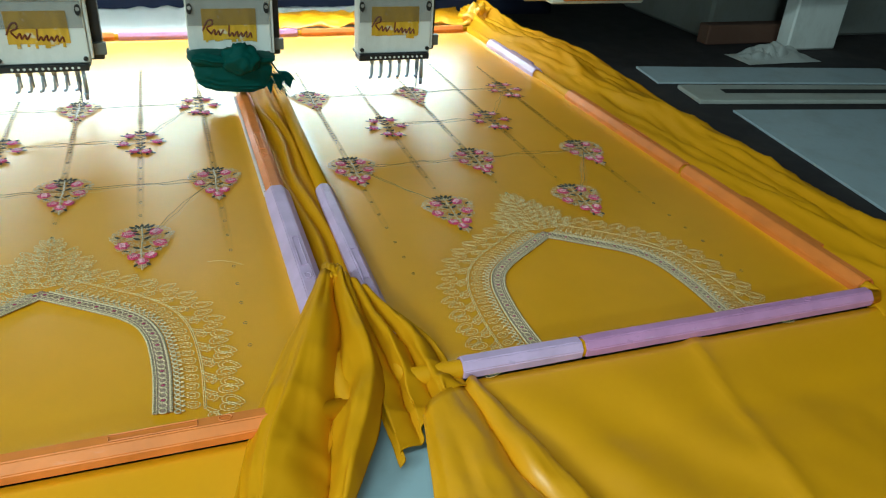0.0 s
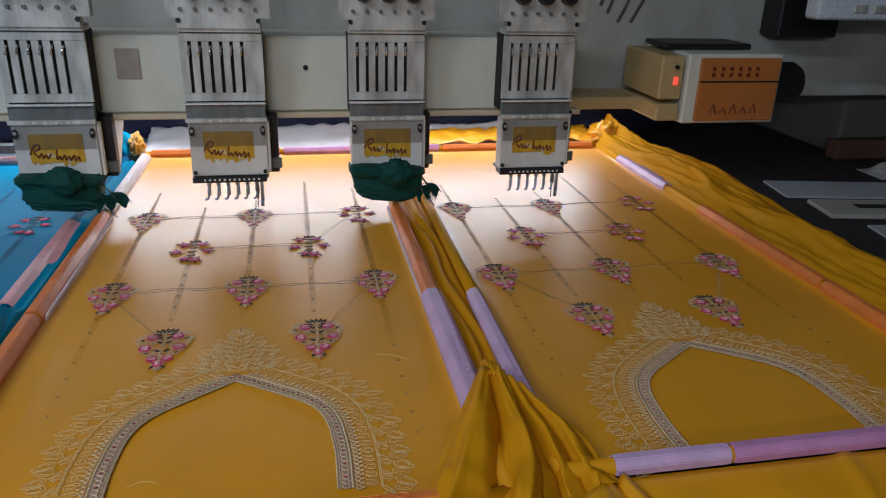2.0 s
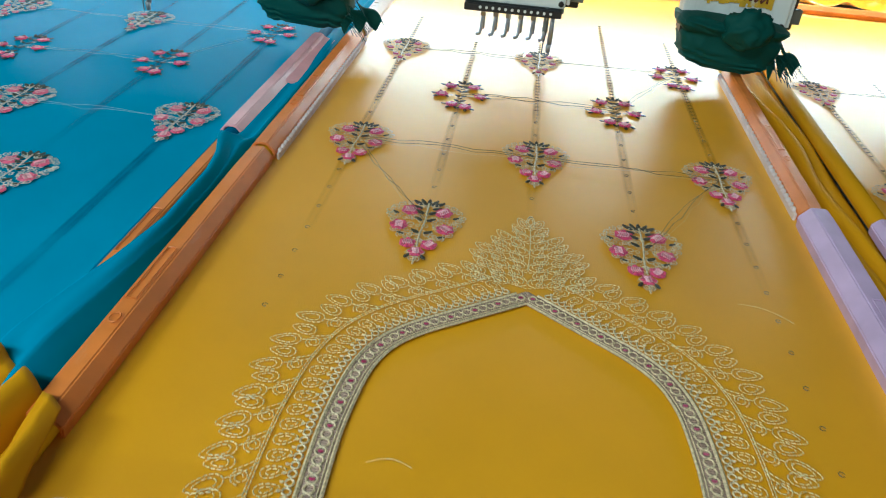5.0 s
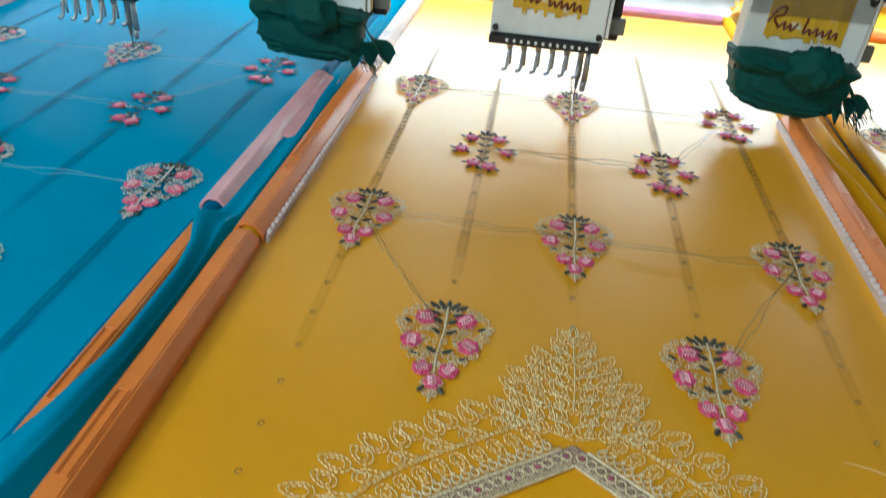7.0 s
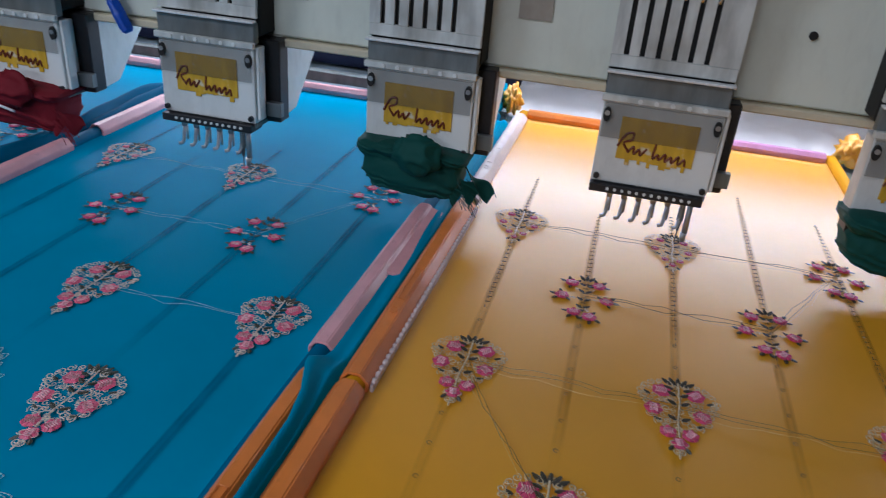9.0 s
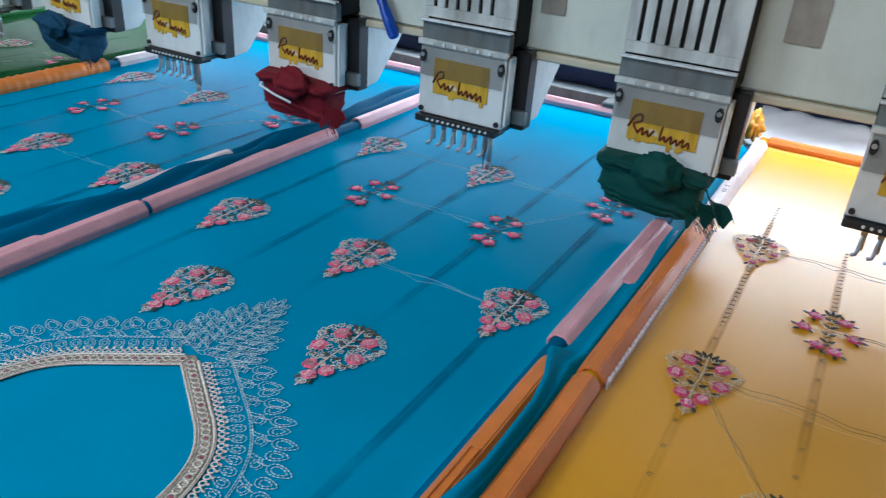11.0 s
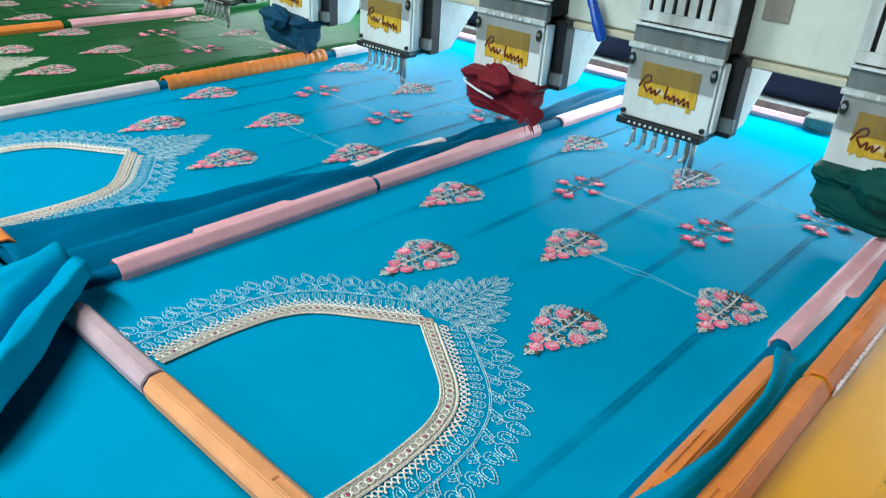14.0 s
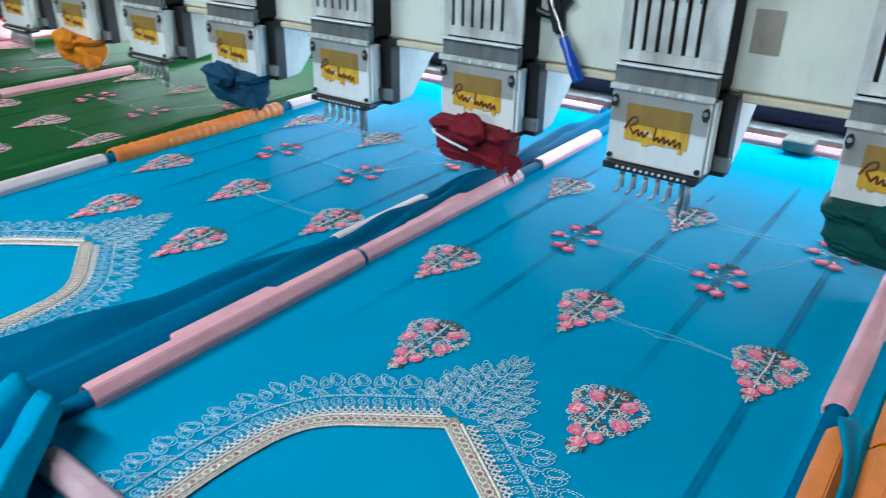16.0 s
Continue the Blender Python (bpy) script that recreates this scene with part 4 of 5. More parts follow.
def clip(a, b, mat, words, r=0.0155, ribs=False, wide=0.0, stripe=None, sink=0.0, lift=0.0, tab=None):
    """A long half-round plastic clip snapped over a frame bar from a to b."""
    a, b = Vector((*a, CZ + lift)), Vector((*b, CZ + lift))
    d = b - a
    slope = math.atan2(sink, d.length)
    ln = d.length
    ob = thing("frame_clip", words + " plastic clip holding the cloth on its frame bar", "clip", "frame clips",
               at=Matrix.Translation(a) @ Matrix.Rotation(math.atan2(d.y, d.x), 4, "Z") @ Matrix.Rotation(slope, 4, "Y"))
    bm = bmesh.new()
    n, m = 14 if ribs else 5, 44 if ribs else 16
    seed = a.x * 7 + a.y * 3
    rings = []
    for i in range(m + 1):
        x = ln * i / m
        rr = r * (1 + (0.07 * math.sin(x * 2 * math.pi / 0.022) if ribs else 0) + 0.02 * n3(x * 20, seed))
        end = min(i, m - i)
        rr *= 0.97 if end == 0 else 1
        ring = []
        for inner in (0, 1):
            seq = range(n + 1) if not inner else range(n, -1, -1)
            for q in seq:
                t = math.radians(-32) + math.radians(244) * q / n
                rad = rr - (0.003 if inner else 0)
                ring.append(bm.verts.new((x, rad * math.cos(t) * (1 + wide * (1 if 0.25 < i / m < 0.8 else 0) * (math.cos(t) > 0.3)), rad * math.sin(t))))
        rings.append(ring)
    for p, q in zip(rings, rings[1:]):
        for i in range(len(p)):
            bm.faces.new((p[i], q[i], q[(i + 1) % len(p)], p[(i + 1) % len(p)]))
    for ring, rev in ((rings[0], 0), (rings[-1], 1)):
        h = len(ring) // 2
        for i in range(h - 1):
            f = (ring[i], ring[i + 1], ring[-2 - i], ring[-1 - i])
            bm.faces.new(f if not rev else f[::-1])
    bmesh.ops.recalc_face_normals(bm, faces=bm.faces)
    bmesh.ops.bevel(bm, geom=[e for e in bm.edges if e.calc_length() > 0.008 and len(e.link_faces) == 2 and e.calc_face_angle(0) > 0.5], offset=0.0012, segments=2, affect="EDGES")
    part("shell", bm, mat, ob)
    if tab:
        # the wider lip of the shell, stepped at both ends
        side, u0, u1 = tab
        a0, a1 = sorted((side * r * 0.55, side * r * 1.85))
        bm = block(bmesh.new(), ln * u0, ln * u1, a0, a1, -0.004, r * 0.62, 0.0)
        for v in bm.verts:
            if v.co.z > 0 and abs(v.co.y) > r:
                v.co.z -= 0.004
            if abs(v.co.y) > r:
                v.co.x += 0.006 if v.co.x < ln * 0.5 else -0.006
        bmesh.ops.bevel(bm, geom=list(bm.edges), offset=0.0014, segments=2, affect="EDGES")
        part("lip", bm, mat, ob)
    if stripe:
        side, smat = stripe
        bm = block(bmesh.new(), 0.004, ln - 0.004, side * (r - 0.001), side * (r + 0.0022), -0.007, 0.002, 0.0008)
        q = 0.008
        while q < ln - 0.008:
            bmesh.ops.create_uvsphere(bm, u_segments=6, v_segments=4, radius=0.0046, matrix=Matrix.Translation((q, side * (r + 0.001), 0.002)) @ Matrix.Diagonal((1, 0.75, 0.8, 1)))
            q += 0.0105
        part("edge_strip", bm, smat, ob, "pale pink toothed edge strip")
    if ln > 0.28 and not ribs and not tab:
        # a moulded frame and ring on the crown of the shell
        x0, z = ln * 0.52, r * 0.985
        bm = tube(bmesh.new(), [(x0, -0.004, z), (x0, 0.004, z), (x0 + 0.075, 0.004, z), (x0 + 0.075, -0.004, z), (x0, -0.004, z)], 0.0006, 4)
        part("moulded_frame", bm, mat, ob)
        bm = tube(bmesh.new(), [(x0 + 0.1 + 0.006 * math.cos(q * math.pi / 6), 0.004 * math.sin(q * math.pi / 6), z) for q in range(13)], 0.0006, 4)
        part("moulded_ring", bm, mat, ob)
    MOVERS.append(ob)
    return ob


def side_clip(k, side, y0, y1, mat, words, **kw):
    clip((bar_x(k, side, y0), y0), (bar_x(k, side, y1), y1), mat, words, **kw)


side_clip(1, 1, 0.971, 0.691, "lavender", "lavender", tab=(1, 0.3, 0.75))
side_clip(1, 1, 0.528, 0.108, "orange", "orange")
side_clip(1, 1, 0.101, -0.288, "orange", "worn orange", r=0.0165, tab=(1, 0.3, 0.75))
side_clip(1, 0, 0.161, -0.244, "lavender", "lavender", r=0.014)
side_clip(0, 1, 0.628, 0.164, "orange", "orange", stripe=(-1, "white_pink"))
side_clip(0, 1, 0.158, -0.168, "lavender", "scuffed lavender", r=0.020)
side_clip(0, 0, 1.097, 0.641, "white_pink", "pale pink")
side_clip(0, 0, 0.622, 0.161, "orange", "orange", r=0.0165, stripe=(1, "white_pink"))
side_clip(0, 0, 0.153, -0.268, "orange", "orange", r=0.017)
side_clip(-1, 1, 0.580, 0.199, "pink", "dusty pink", r=0.016, tab=(1, 0.0, 0.55))
clip((-0.3485, 0.152), (-0.3495, -0.165), "orange", "half-covered orange", r=0.0145, lift=0.007)
side_clip(-1, 0, 0.907, 0.659, "pink", "dusty pink")
side_clip(-1, 0, 0.586, 0.166, "pink", "dusty pink", tab=(-1, 0.33, 0.72))
side_clip(-1, 0, 0.158, -0.242, "pink", "dusty pink", r=0.017, tab=(-1, 0.33, 0.72))
side_clip(-2, 0, 0.774, 0.649, "white_pink", "pale pink")
side_clip(-2, 0, 0.615, 0.186, "orange", "ribbed orange", r=0.019, ribs=True)
side_clip(-2, 0, 0.168, -0.216, "white_pink", "pale pink", tab=(-1, 0.3, 0.7))
side_clip(-2, 1, 0.387, 0.178, "white_pink", "pale pink", r=0.014)
side_clip(-3, 0, 0.638, 0.272, "pink", "dusty pink", tab=(-1, 0.3, 0.7))
side_clip(-3, 0, 0.251, -0.216, "orange", "orange")
side_clip(-4, 0, 0.638, 0.272, "pink", "dusty pink")
side_clip(-4, 0, 0.251, -0.113, "orange", "orange")
clip((0.429, front(1)), (0.572, front(1)), "lavender", "pale lavender", r=0.0135)
clip((0.576, front(1)), (0.997, front(1)), "mauve", "mauve", r=0.0135)
clip((-0.271, front(0)), (-0.098, front(0)), "lavender", "lavender", r=0.0152)
clip((-0.094, front(0)), (0.252, front(0)), "orange", "orange", r=0.0142)
clip((-0.912, front(-1)), (-0.752, front(-1)), "grey_pink", "greyish pink", r=0.0145)
clip((-0.748, front(-1)), (-0.40, front(-1)), "tan", "tan orange", r=0.0155)
clip((-1.56, front(-1)), (-1.1, front(-1)), "orange", "orange")
for k, x0, x1, m_, w_ in ((0, -0.29, 0.05, "orange", "orange"), (0, 0.06, 0.295, "mauve", "mauve"), (1, 0.4, 0.5, "mauve", "mauve"), (1, 0.51, 0.97, "orange", "orange"), (-1, -0.95, -0.37, "pink", "dusty pink"), (-2, -1.64, -1.05, "pink", "dusty pink")):
    clip((x0, rear(k)), (x1, rear(k)), m_, w_, r=0.014)

# ---- loose cloth: hems that hang off the frame, and the gathered folds between the cloths ----
def loose(name, colour, words, nu, nv, f, category="cloth"):
    ob = thing(name, words, category)
    thicken(part("fold", sheet(bmesh.new(), nu, nv, f), colour, ob, smooth=True), 0.0015)
    MOVERS.append(ob)
    return ob


def hem(k):
    c = COLOURS[k]
    x0, x1 = bar_x(k, 0, front(k)) + 0.012, bar_x(k, 1, front(k)) - (0.012 if k != 1 else -0.05)
    right = {0: 0.055}.get(k, 0.0)

    def f(u, v):
        y = front(k) - 0.012 - 0.62 * v
        a, b = x0 + {1: 0.03}.get(k, 0.0), x1 - right * min(1.0, v * 6)
        x = a + (b - a) * u
        z = CZ - 0.010 - 0.016 * min(1, v * 6)
        amp = min(1, v * 4)
        z += amp * (0.005 * n3(x * 4, y * 3, k) + 0.004 * n3(x * 11 + 4 * y, y * 3, k + 9) + 0.0015 * n3(x * 30, y * 22, k + 3))
        if k == 1:   # one long pressed crease, and softer pulls beside the gathered corner
            z += 0.006 * math.exp(-abs((x - 0.72) - 0.14 * (y + 0.31)) / 0.008)
            z += amp * 0.009 * math.exp(-max(0, x - 0.45) / 0.12) * math.sin((x - 0.42) * 55 + y * 26)
        return Vector((x, y, max(z, TABLE_Z + 0.003)))
    loose("cloth_hem", c, WORDS[c] + " loose cloth end on the table before the frame", 90, 60, f)


for k in (1, 0, -1, -2, -3):
    hem(k)


def gather(xa, xb, c, y0, y1, height, seed, words, name="cloth_fold"):
    """A ridge of bunched cloth between two bars, from y0 to y1."""
    def f(u, v):
        y = y0 + (y1 - y0) * v
        a, b = xa(y), xb(y)
        x = a + (b - a) * u
        w = math.sin(math.pi * u)
        z = CZ - 0.016 + height * w ** 0.7 * (0.75 + 0.35 * n3(u * 2.2, y * 9, seed)) + 0.006 * w * math.sin(u * 17 + y * 14 + seed)
        return Vector((x + 0.006 * w * math.sin(y * 17 + seed), y, z))
    return loose(name, c, words, 24, 90, f)


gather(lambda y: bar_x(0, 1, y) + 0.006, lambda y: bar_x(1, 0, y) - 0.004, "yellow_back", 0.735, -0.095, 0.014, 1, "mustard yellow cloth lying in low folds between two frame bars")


TUCK_EDGE = ((-0.33, -0.376), (-0.22, -0.374), (-0.157, -0.361), (-0.10, -0.347), (-0.03, -0.335), (0.07, -0.335), (0.11, -0.341), (0.155, -0.356), (0.20, -0.347), (1.06, -0.342))


def along(table, y):
    """Straight lines through a table of (y, value)."""
    for (y0, a), (y1, b) in zip(table, table[1:]):
        if y <= y1:
            return a + (b - a) * (y - y0) / (y1 - y0)
    return table[-1][1]


def tuck():
    """Cloth pulled flat from one bar to the next, over part of the orange clip."""
    def f(u, v):
        y = 1.05 - 1.37 * v
        a, b = along(TUCK_EDGE, y), bar_x(0, 0, y) - 0.012
        x = a + (b - a) * u
        over = max(0.0, min(1.0, (0.19 - y) / 0.03)) * max(0.0, min(1.0, (y + 0.30) / 0.1))
        z = CZ + 0.005 + 0.0185 * over * (1 - u ** 1.6) - 0.012 * u ** 4 + 0.0018 * math.sin(math.pi * u) * math.sin(7 * u + 9 * y) + 0.0015 * n3(x * 40, y * 9, 2)
        z += 0.0025 * math.exp(-abs(u - 0.62 - 0.12 * math.sin(4 * y)) / 0.06)
        return Vector((x, y, z))
    loose("cloth_tuck", "blue", "turquoise cloth tucked between two frame bars", 30, 140, f)


tuck()
# these folds use the darkened turquoise, so part of their shade is painted
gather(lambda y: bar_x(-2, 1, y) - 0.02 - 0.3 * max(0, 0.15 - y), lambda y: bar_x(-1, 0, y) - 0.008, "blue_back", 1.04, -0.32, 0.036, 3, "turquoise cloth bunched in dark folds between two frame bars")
gather(lambda y: bar_x(-3, 1, y) - 0.02, lambda y: bar_x(-2, 0, y) - 0.006, "green", 0.96, -0.3, 0.03, 4, "bottle green cloth bunched between two frame bars")
gather(lambda y: bar_x(-4, 1, y), lambda y: bar_x(-3, 0, y) - 0.006, "green", 0.96, -0.3, 0.03, 5, "bottle green cloth bunched between two frame bars")
gather(lambda y: bar_x(-5, 1, y), lambda y: bar_x(-4, 0, y) - 0.006, "red", 0.93, -0.3, 0.03, 6, "crimson cloth bunched between two frame bars")


def outer_fold():
    """The thick rolled fold along the outer frame bar."""
    def f(u, v):
        y = 1.25 - 2.2 * v
        a = bar_x(1, 1, y) + 0.008 - (0.02 if y < front(1) else 0)
        b = 1.2 + 0.02 * max(0, y) - 0.27 * max(0, y - 0.82)
        x = a + (b - a) * (u ** 0.85)
        hump = math.sin(math.pi * min(1, u * 1.02)) ** 0.6
        z = CZ - 0.012 + 0.03 * hump * (0.9 + 0.25 * n3(u * 2, y * 3, 7)) + 0.006 * hump * math.sin(u * 12 + y * 5) + 0.003 * n3(x * 30, y * 8, 2)
        z += 0.03 * max(0, y - 1.05) / 0.2 * hump * (1 + 0.6 * math.sin(u * 14))
        z += hump * (0.012 * (1 - 2 * abs(n3(y * 3 + 4 * u, u * 3 - y, 3))) ** 3 + 0.005 * (1 - 2 * abs(n3(y * 9 - 6 * u, u * 6, 8))) ** 3)
        z -= 0.075 * max(0, u - 0.86) / 0.14
        return Vector((x + 0.006 * n3(y * 6, u * 2, 4), y, z))
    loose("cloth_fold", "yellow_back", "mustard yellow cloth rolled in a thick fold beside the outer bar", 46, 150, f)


outer_fold()


def swag(c, seed, words, top, bottom, folds, deep, length=60, bulge=0.0, rough=1.0):
    """Gathered cloth that runs from a pinched edge to a wider one; each edge is (point, point)."""
    (ax, ay, az), (bx, by, bz) = top
    (cx, cy, cz), (dx, dy, dz) = bottom

    def f(u, v):
        s = v ** 0.85
        p = Vector((ax + (bx - ax) * u, ay + (by - ay) * u, az + (bz - az) * u)).lerp(Vector((cx + (dx - cx) * u, cy + (dy - cy) * u, cz + (dz - cz) * u)), s)
        w = folds * u + (0.5 if rough > 0.9 else 0.22) * n3(u * 2.4, v * 2.6, seed) + 0.12 * n3(u * 7, v * 6, seed + 4)
        ridge = abs(math.sin(math.pi * w)) ** 0.65
        edge = min(1, 8 * min(u, 1 - u) + 0.2)
        p.z += deep * (0.25 + 0.75 * math.sin(math.pi * min(1, v * 0.9 + 0.12)) ** 0.8) * (ridge - 0.35) * edge + 0.003 * n3(p.x * 40, p.y * 25, seed) + rough * edge * v * (0.016 * (1 - 2 * abs(n3(p.x * 13 + p.y * 6, p.y * 8 - p.x * 3, seed))) ** 3 + 0.007 * (1 - 2 * abs(n3(p.x * 34, p.y * 26, seed + 2))) ** 3)
        p.x += 0.25 * deep * math.sin(2 * math.pi * w + 1) * v + bulge * (2 * u - 0.6) * math.sin(math.pi * min(1, v * 1.1)) ** 1.2
        p.z = max(p.z, TABLE_Z + 0.003)
        return p
    return loose("cloth_swag", c, words, 96, length, f)


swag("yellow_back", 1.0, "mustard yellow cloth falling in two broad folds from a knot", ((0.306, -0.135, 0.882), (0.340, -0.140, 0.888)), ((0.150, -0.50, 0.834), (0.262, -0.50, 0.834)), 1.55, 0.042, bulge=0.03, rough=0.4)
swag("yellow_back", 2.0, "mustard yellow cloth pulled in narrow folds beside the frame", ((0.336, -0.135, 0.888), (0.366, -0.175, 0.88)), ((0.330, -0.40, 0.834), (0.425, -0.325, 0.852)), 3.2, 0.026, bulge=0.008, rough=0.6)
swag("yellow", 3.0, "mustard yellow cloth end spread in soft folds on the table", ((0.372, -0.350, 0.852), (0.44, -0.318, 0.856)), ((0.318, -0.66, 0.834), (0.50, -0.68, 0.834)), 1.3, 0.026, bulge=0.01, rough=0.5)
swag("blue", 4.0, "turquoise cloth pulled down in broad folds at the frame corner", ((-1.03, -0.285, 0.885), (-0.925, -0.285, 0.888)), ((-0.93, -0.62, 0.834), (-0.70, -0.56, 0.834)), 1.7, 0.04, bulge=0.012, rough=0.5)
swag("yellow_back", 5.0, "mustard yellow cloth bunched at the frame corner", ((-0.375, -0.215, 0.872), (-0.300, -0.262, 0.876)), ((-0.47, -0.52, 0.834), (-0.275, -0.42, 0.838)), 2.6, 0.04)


def tuft(x, y, z, c, words, size, seed):
    """A crumpled wad of spare cloth at the end of a bar."""
    ob = thing("cloth_wad", words, "cloth", at=pose(x, y, z))
    bm = bmesh.new()
    bmesh.ops.create_icosphere(bm, subdivisions=4, radius=1)
    for v in bm.verts:
        p = v.co
        k = 0.7 + 0.8 * abs(n3(p.x * 1.7 + seed, p.y * 1.7, p.z * 1.7)) + 0.25 * abs(n3(p.x * 5, p.y * 5, p.z * 3 + seed))
        v.co = Vector((p.x * size[0] * k, p.y * size[1] * k, p.z * size[2] * k))
    part("wad", bm, c, ob, smooth=True)
    MOVERS.append(ob)


tuft(-0.372, 1.14, 0.885, "blue", "crumpled turquoise cloth end behind the frame", (0.025, 0.07, 0.035), 1)
tuft(-0.328, 1.155, 0.885, "yellow", "crumpled pale yellow cloth knot behind the frame", (0.02, 0.03, 0.03), 2)
tuft(1.05, 1.21, 0.875, "yellow", "crumpled yellow cloth end behind the outer bar", (0.05, 0.05, 0.04), 3)
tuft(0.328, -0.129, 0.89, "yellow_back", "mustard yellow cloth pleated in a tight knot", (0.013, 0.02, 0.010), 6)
tuft(0.35, 1.18, 0.87, "yellow", "crumpled yellow cloth knot behind the frame", (0.03, 0.03, 0.03), 4)


# ---- beside and behind the machine ----
def side_table():
    t = thing("side_bench", "low bench covered with a plum-black mat", "bench")
    part("mat", block(bmesh.new(), 1.125, 3.4, -0.9, 1.8, 0.765, 0.785, 0.003), "mat", t, "plum-black rough mat")
    for x in (1.2, 3.1):
        for y in (-0.8, 1.7):
            part("leg", block(bmesh.new(), x - 0.03, x + 0.03, y - 0.03, y + 0.03, 0, 0.763, 0.003), "housing", t)
    for x0, x1, y0, y1, tilt in ((1.477, 2.7, -0.15, 0.552, -9), (1.44, 2.25, 0.79, 0.94, -9)):
        s = thing("metal_sheet", "blue-grey metal sheet lying on the dark bench", "sheet", at=pose(x0, y1, 0.786, 0, 0, tilt))
        part("plate", block(bmesh.new(), 0, x1 - x0, y0 - y1, 0, 0, 0.006, 0.001), "sheet", s)
    s = thing("slotted_plate", "dark grey metal plate with a long black slot", "plate", at=pose(1.447, 0.746, 0.786, 0, 0, -9))
    part("plate", block(bmesh.new(), 0, 1.0, -0.13, 0, 0, 0.012, 0.002), "housing", s)
    part("slot", block(bmesh.new(), 0.1, 0.62, -0.075, -0.045, 0.0125, 0.0135), "slot", s)
    g = thing("end_cabinet", "dirty grey metal cabinet at the machine's end", "cabinet")
    part("side", block(bmesh.new(), 1.884, 3.2, 1.21, 1.75, 0.787, 1.9, 0.01), "wall", g)
    part("skirting", block(bmesh.new(), 1.84, 2.35, 1.15, 1.205, 0.787, 0.85, 0.004), "brown_box", g, "rust-brown board along its foot")
    p = thing("square_post", "white painted square post on the bench", "post")
    part("shaft", block(bmesh.new(), 2.085, 2.29, 1.05, 1.11, 0.787, 1.6, 0.006), "white", p)
    w = thing("plastic_waste", "crumpled clear plastic and thread waste on the bench", "waste")
    def f(u, v):
        x, y = 1.83 + 0.28 * u, 0.92 + 0.12 * v
        k = math.sin(math.pi * u) * math.sin(math.pi * v)
        return Vector((x, y, 0.788 + k * (0.03 + 0.06 * abs(n3(x * 22, y * 22, 2)))))
    thicken(part("crumpled_film", sheet(bmesh.new(), 40, 20, f), "paper", w), 0.001)
    m = thing("console", "pale operator console with grey keys", "console", at=pose(1.252, 0.60, 1.274))
    part("case", block(bmesh.new(), 0, 0.34, 0, 0.05, 0, 0.22, 0.012, 3), "screen", m)
    for i in range(4):
        part("key", block(bmesh.new(), 0.09 + 0.05 * i, 0.125 + 0.05 * i, -0.004, 0.001, 0.016, 0.034, 0.002), "steel", m)
    part("arm", block(bmesh.new(), 0.14, 0.18, 0.055, 0.27, 0.06, 0.1, 0.003), "housing", m)
    d = thing("switch_box", "black switch box on the housing", "box")
    part("case", block(bmesh.new(), 1.30, 1.47, 0.80, 0.883, 1.215, 1.4, 0.004), "black", d)
    n = thing("marker_note", "black marker scrawl on the grey housing", "writing")
    for i, (x, z, l, a) in enumerate(((0.85, 1.28, 0.025, 70), (0.87, 1.262, 0.035, 70), (0.90, 1.24, 0.06, 65), (0.935, 1.24, 0.07, 62))):
        part("bar", tube(bmesh.new(), [(x, 0.8835, z), (x + l * math.cos(math.radians(a)), 0.8835, z + l * math.sin(math.radians(a)))], 0.004, 4), "black", n)


side_table()


def control_box():
    c = thing("control_box", "cream metal control box with an amber front panel", "control box", at=pose(0.026, 0.012, 0.003))
    part("case", block(bmesh.new(), 0.955, 1.195, 0.632, 0.86, 1.03, 1.19, 0.004), "cream", c)
    part("front_panel", block(bmesh.new(), 0.982, 1.185, 0.622, 0.63, 1.038, 1.182, 0.002), "amber", c)
    part("divider", block(bmesh.new(), 0.982, 1.185, 0.6195, 0.6215, 1.128, 1.131), "black", c)
    for i in range(6):
        for q in range(2):
            part("indicator", block(bmesh.new(), 1.01 + 0.022 * i, 1.018 + 0.022 * i, 0.619, 0.6215, 1.141 + 0.014 * q, 1.149 + 0.014 * q), "script", c)
    for i in range(5):
        part("stroke", tube(bmesh.new(), [(1.015 + 0.026 * i, 0.62, 1.055), (1.025 + 0.026 * i, 0.62, 1.078 - 0.008 * (i % 2)), (1.033 + 0.026 * i, 0.62, 1.055)], 0.002, 4), "script", c)
    part("display_box", block(bmesh.new(), 0.893, 0.95, 0.64, 0.84, 1.085, 1.185, 0.004), "beige", c, "beige box with a red display")
    part("socket_box", block(bmesh.new(), 0.893, 0.95, 0.64, 0.84, 1.035, 1.075, 0.004), "beige", c)
    part("display", block(bmesh.new(), 0.927, 0.935, 0.637, 0.6395, 1.120, 1.137), "led", c, "glowing red digit display")
    part("button", rod(bmesh.new(), (0.93, 0.634, 1.16), (0.93, 0.641, 1.16), 0.005, 10), "black", c)
    part("top_tray", block(bmesh.new(), 0.93, 1.15, 0.7, 0.82, 1.193, 1.205, 0.003), "black", c)
    m = thing("motor", "black cylindrical drive motor beside the control box", "motor")
    part("body", rod(bmesh.new(), (1.2, 0.76, 1.11), (1.33, 0.76, 1.11), 0.05, 24), "black", m, smooth=False)
    part("end_cap", rod(bmesh.new(), (1.33, 0.76, 1.11), (1.345, 0.76, 1.11), 0.042, 24), "black", m)


control_box()


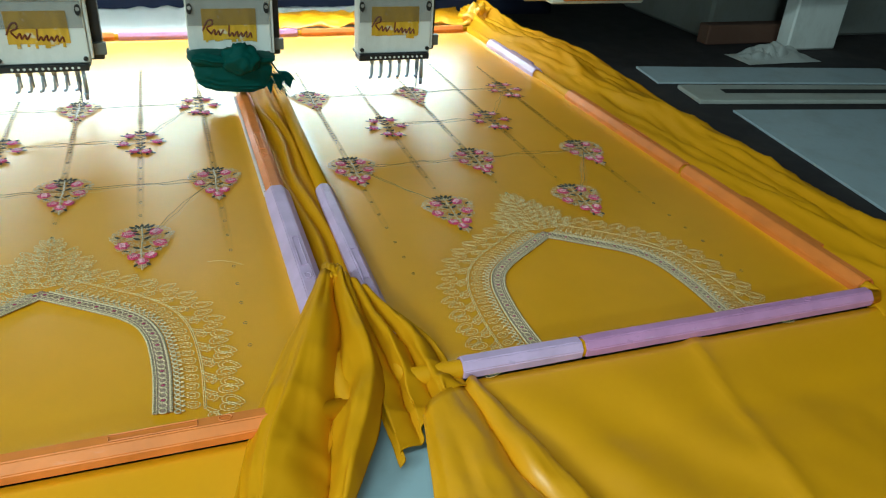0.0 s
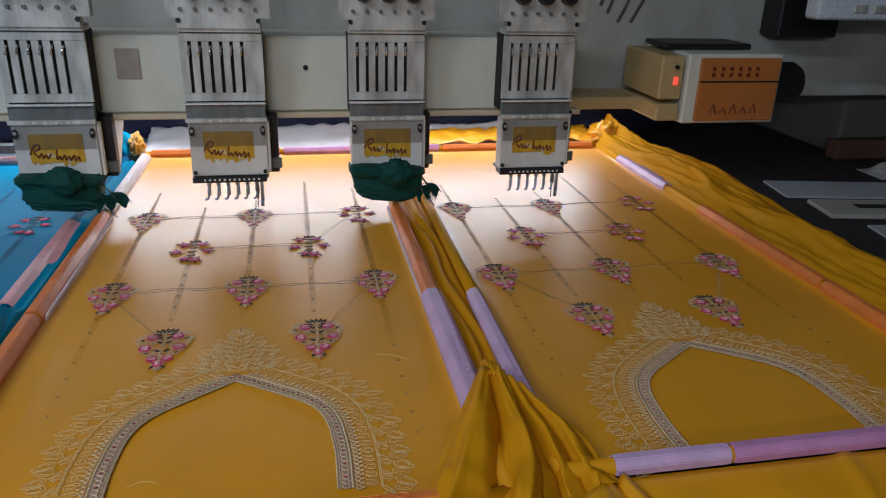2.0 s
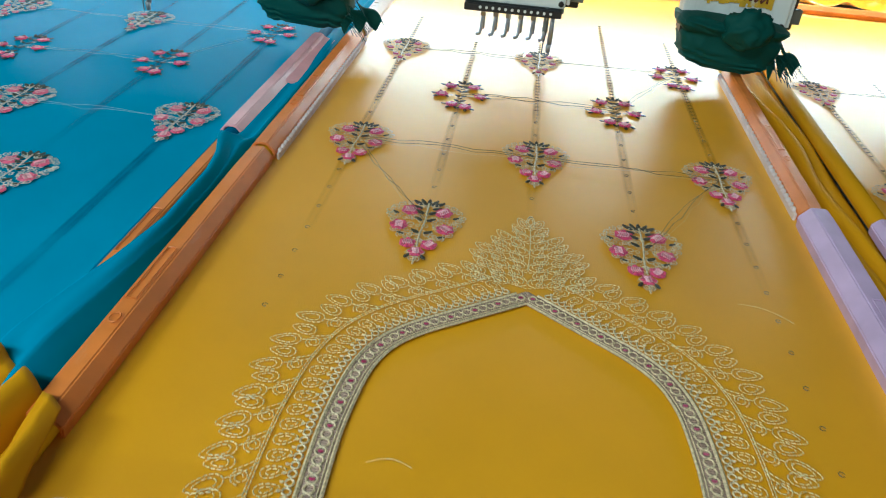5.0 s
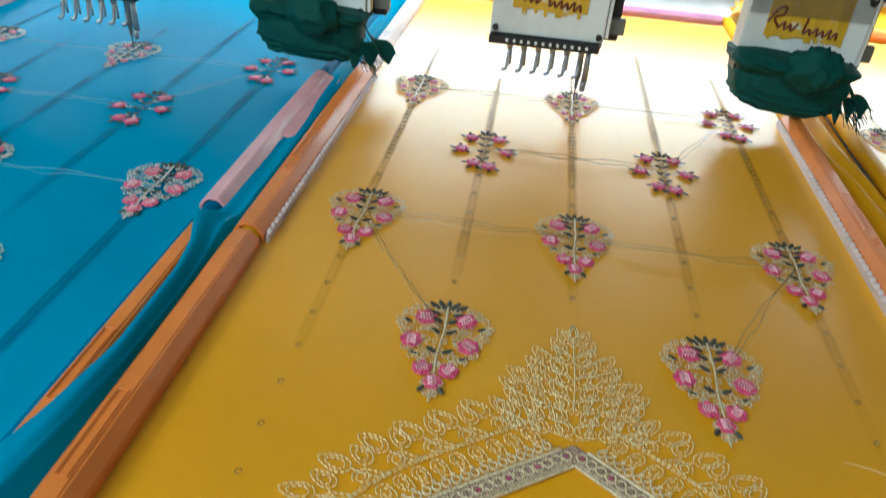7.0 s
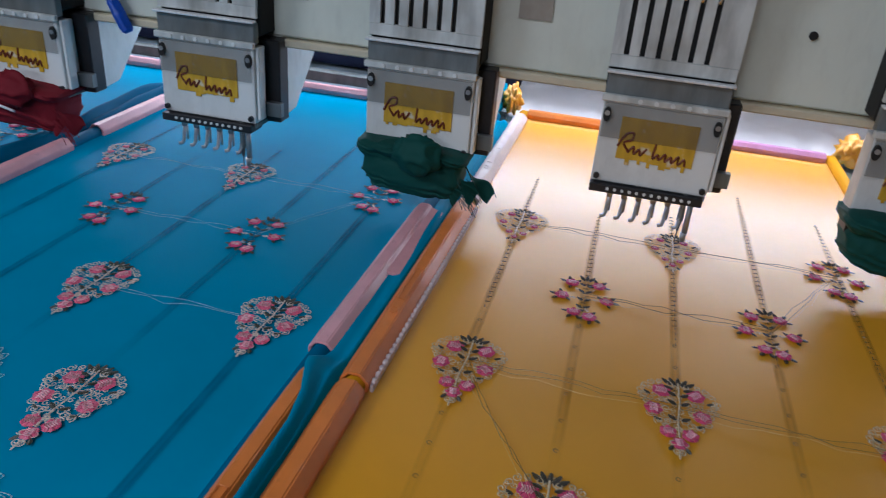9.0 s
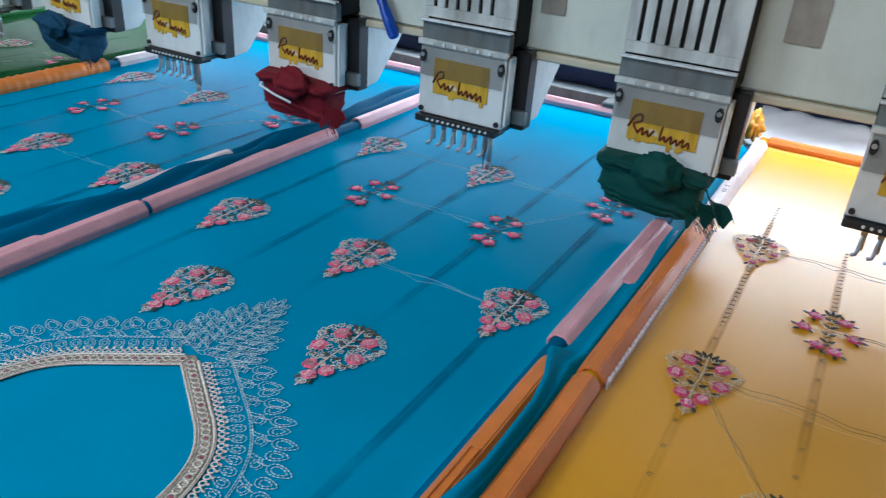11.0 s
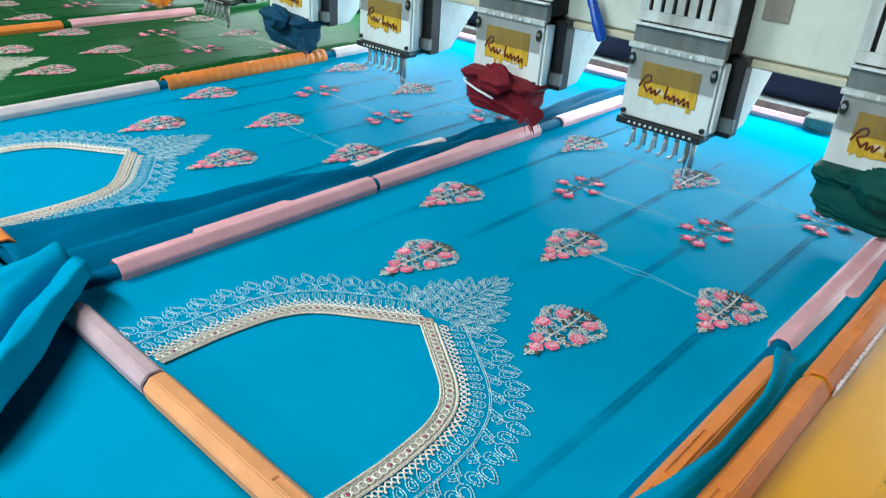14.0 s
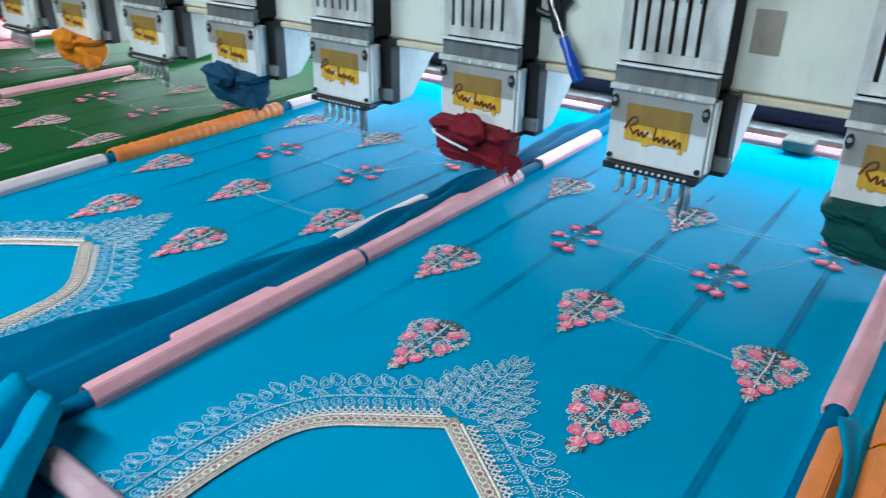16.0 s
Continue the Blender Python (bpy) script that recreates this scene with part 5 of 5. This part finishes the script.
def behind():
    s = thing("backing_paper", "crumpled white backing paper on the table behind the frame", "paper")
    def f(u, v):
        x, y = -0.34 + 1.3 * u, 1.2 + 0.22 * v
        return Vector((x, y, TABLE_Z + 0.012 + 0.02 * abs(n3(x * 14, y * 14, 3)) + 0.03 * v * v))
    thicken(part("sheet", sheet(bmesh.new(), 80, 14, f), "white_cloth", s, smooth=True), 0.001)
    def spare(u, v):
        x, y = 0.42 + 0.6 * u, 1.165 + 0.16 * v
        return Vector((x, y, 0.868 + 0.014 * (1 - 2 * abs(n3(x * 7 + 9 * v, y * 9, 5))) ** 2 + 0.006 * n3(x * 26, y * 20, 1)))
    loose("cloth_end", "yellow", "crumpled mustard yellow cloth end behind the rear bar", 70, 16, spare)
    s = thing("navy_cover", "dark navy cloth roll behind the machine table", "cloth")
    def g(u, v):
        x, a = -4.5 + 5.9 * u, math.pi * v
        return Vector((x, 1.53 - 0.1 * math.cos(a), TABLE_Z + 0.01 + (0.11 + 0.02 * n3(x * 5, v)) * math.sin(a)))
    thicken(part("roll", sheet(bmesh.new(), 160, 14, g), "navy_cloth", s, smooth=True), 0.002)
    r = thing("guide_rail", "grey aluminium guide rail behind the frame", "rail")
    for y, z in ((1.15, 0.845), (1.19, 0.87)):
        part("profile", block(bmesh.new(), -4.4, -0.33, y - 0.012, y + 0.012, z - 0.012, z + 0.012, 0.002), "dark_steel", r)
    for x in (-0.6, -1.3, -1.95):
        part("carriage", block(bmesh.new(), x - 0.03, x + 0.03, 1.12, 1.165, 0.86, 0.885, 0.003), "dark_steel", r)


behind()


def screwdriver():
    s = thing("screwdriver", "screwdriver with a blue handle in a black holder", "screwdriver", at=pose(-0.866, 0.668, 1.045, 0, -27, 0))
    bm = rod(bmesh.new(), (0, -0.01, 0.004), (0, -0.01, 0.03), 0.0095, 10, 0.0105)
    rod(bm, (0, -0.01, 0.03), (0, -0.01, 0.062), 0.0105, 10, 0.0078)
    rod(bm, (0, -0.01, 0), (0, -0.01, 0.004), 0.006, 10, 0.0095)
    for i in range(6):
        a = i * math.pi / 3
        rod(bm, (0.0085 * math.cos(a), -0.01 + 0.0085 * math.sin(a), 0.008), (0.0075 * math.cos(a), -0.01 + 0.0075 * math.sin(a), 0.05), 0.0025, 6)
    part("handle", bm, "blue_handle", s, "ribbed blue plastic handle")
    part("ferrule", rod(bmesh.new(), (0, -0.01, 0.062), (0, -0.01, 0.077), 0.0092, 10, 0.0082), "blue_handle", s)
    part("shaft", rod(bmesh.new(), (0, -0.01, 0.077), (0, -0.01, 0.17), 0.0028, 8), "chrome", s)
    h = thing("tool_holder", "black plastic tool holder on the beam", "holder", at=pose(-0.917, 0.666, 1.115, 0, -12, 0))
    bm = block(bmesh.new(), -0.02, 0.022, 0.0, 0.014, 0, 0.1, 0.0)
    for v in bm.verts:
        if v.co.z < 0.01:
            v.co.x *= 0.45
    bmesh.ops.bevel(bm, geom=list(bm.edges), offset=0.004, segments=2, affect="EDGES")
    part("body", bm, "black", h)
    part("prong", rod(bmesh.new(), (-0.012, 0.006, 0.03), (-0.036, 0.002, 0.043), 0.006, 8, 0.007), "black", h)
    part("prong", rod(bmesh.new(), (0.012, 0.006, 0.04), (0.03, 0.002, 0.055), 0.005, 8, 0.006), "black", h)


screwdriver()


# ---- motion ----
DRIFT = [(0, -0.0055, -0.0022), (0.5, -0.0020, -0.0040), (1, -0.0037, -0.0050), (1.5, -0.0026, -0.0119), (2, -0.0045, -0.0093), (2.5, -0.0019, -0.0061), (3, -0.0000, -0.0001), (3.5, 0.0080, -0.0011), (4, 0.0034, 0.0100), (4.5, 0.0058, 0.0154), (4.7, 0.0036, 0.0150), (6.8, 0.0013, 0.0038), (7, 0.0027, -0.0028), (7.5, 0.0038, 0.0013), (8, 0.0035, 0.0087), (8.2, 0.0037, 0.0100), (10.3, 0.0065, 0.0219), (10.5, 0.0063, 0.0235), (11, 0.0057, 0.0270), (11.5, 0.0060, 0.0298), (12, 0.0090, 0.0307), (12.5, 0.0096, 0.0329), (13, 0.0068, 0.0414), (13.5, 0.0084, 0.0434), (14, 0.0089, 0.0454), (14.5, 0.0109, 0.0486), (15, 0.0085, 0.0553), (15.5, 0.0074, 0.0581), (16, 0.0060, 0.0610)]


def motions():
    for ob in MOVERS:
        base = ob.matrix_basis.copy()
        walk(ob, [(t, Matrix.Translation((dx, dy, 0)) @ base) for t, dx, dy in DRIFT])
    # needle bars go up and down about 13 times a second
    steps = [i / 30 for i in range(481)]
    for nd in NEEDLES:
        walk(nd, [(t, pose(0, 0, 0.009 - 0.009 * math.cos(2 * math.pi * 13.33 * (t - 14.5)))) for t in steps])


motions()
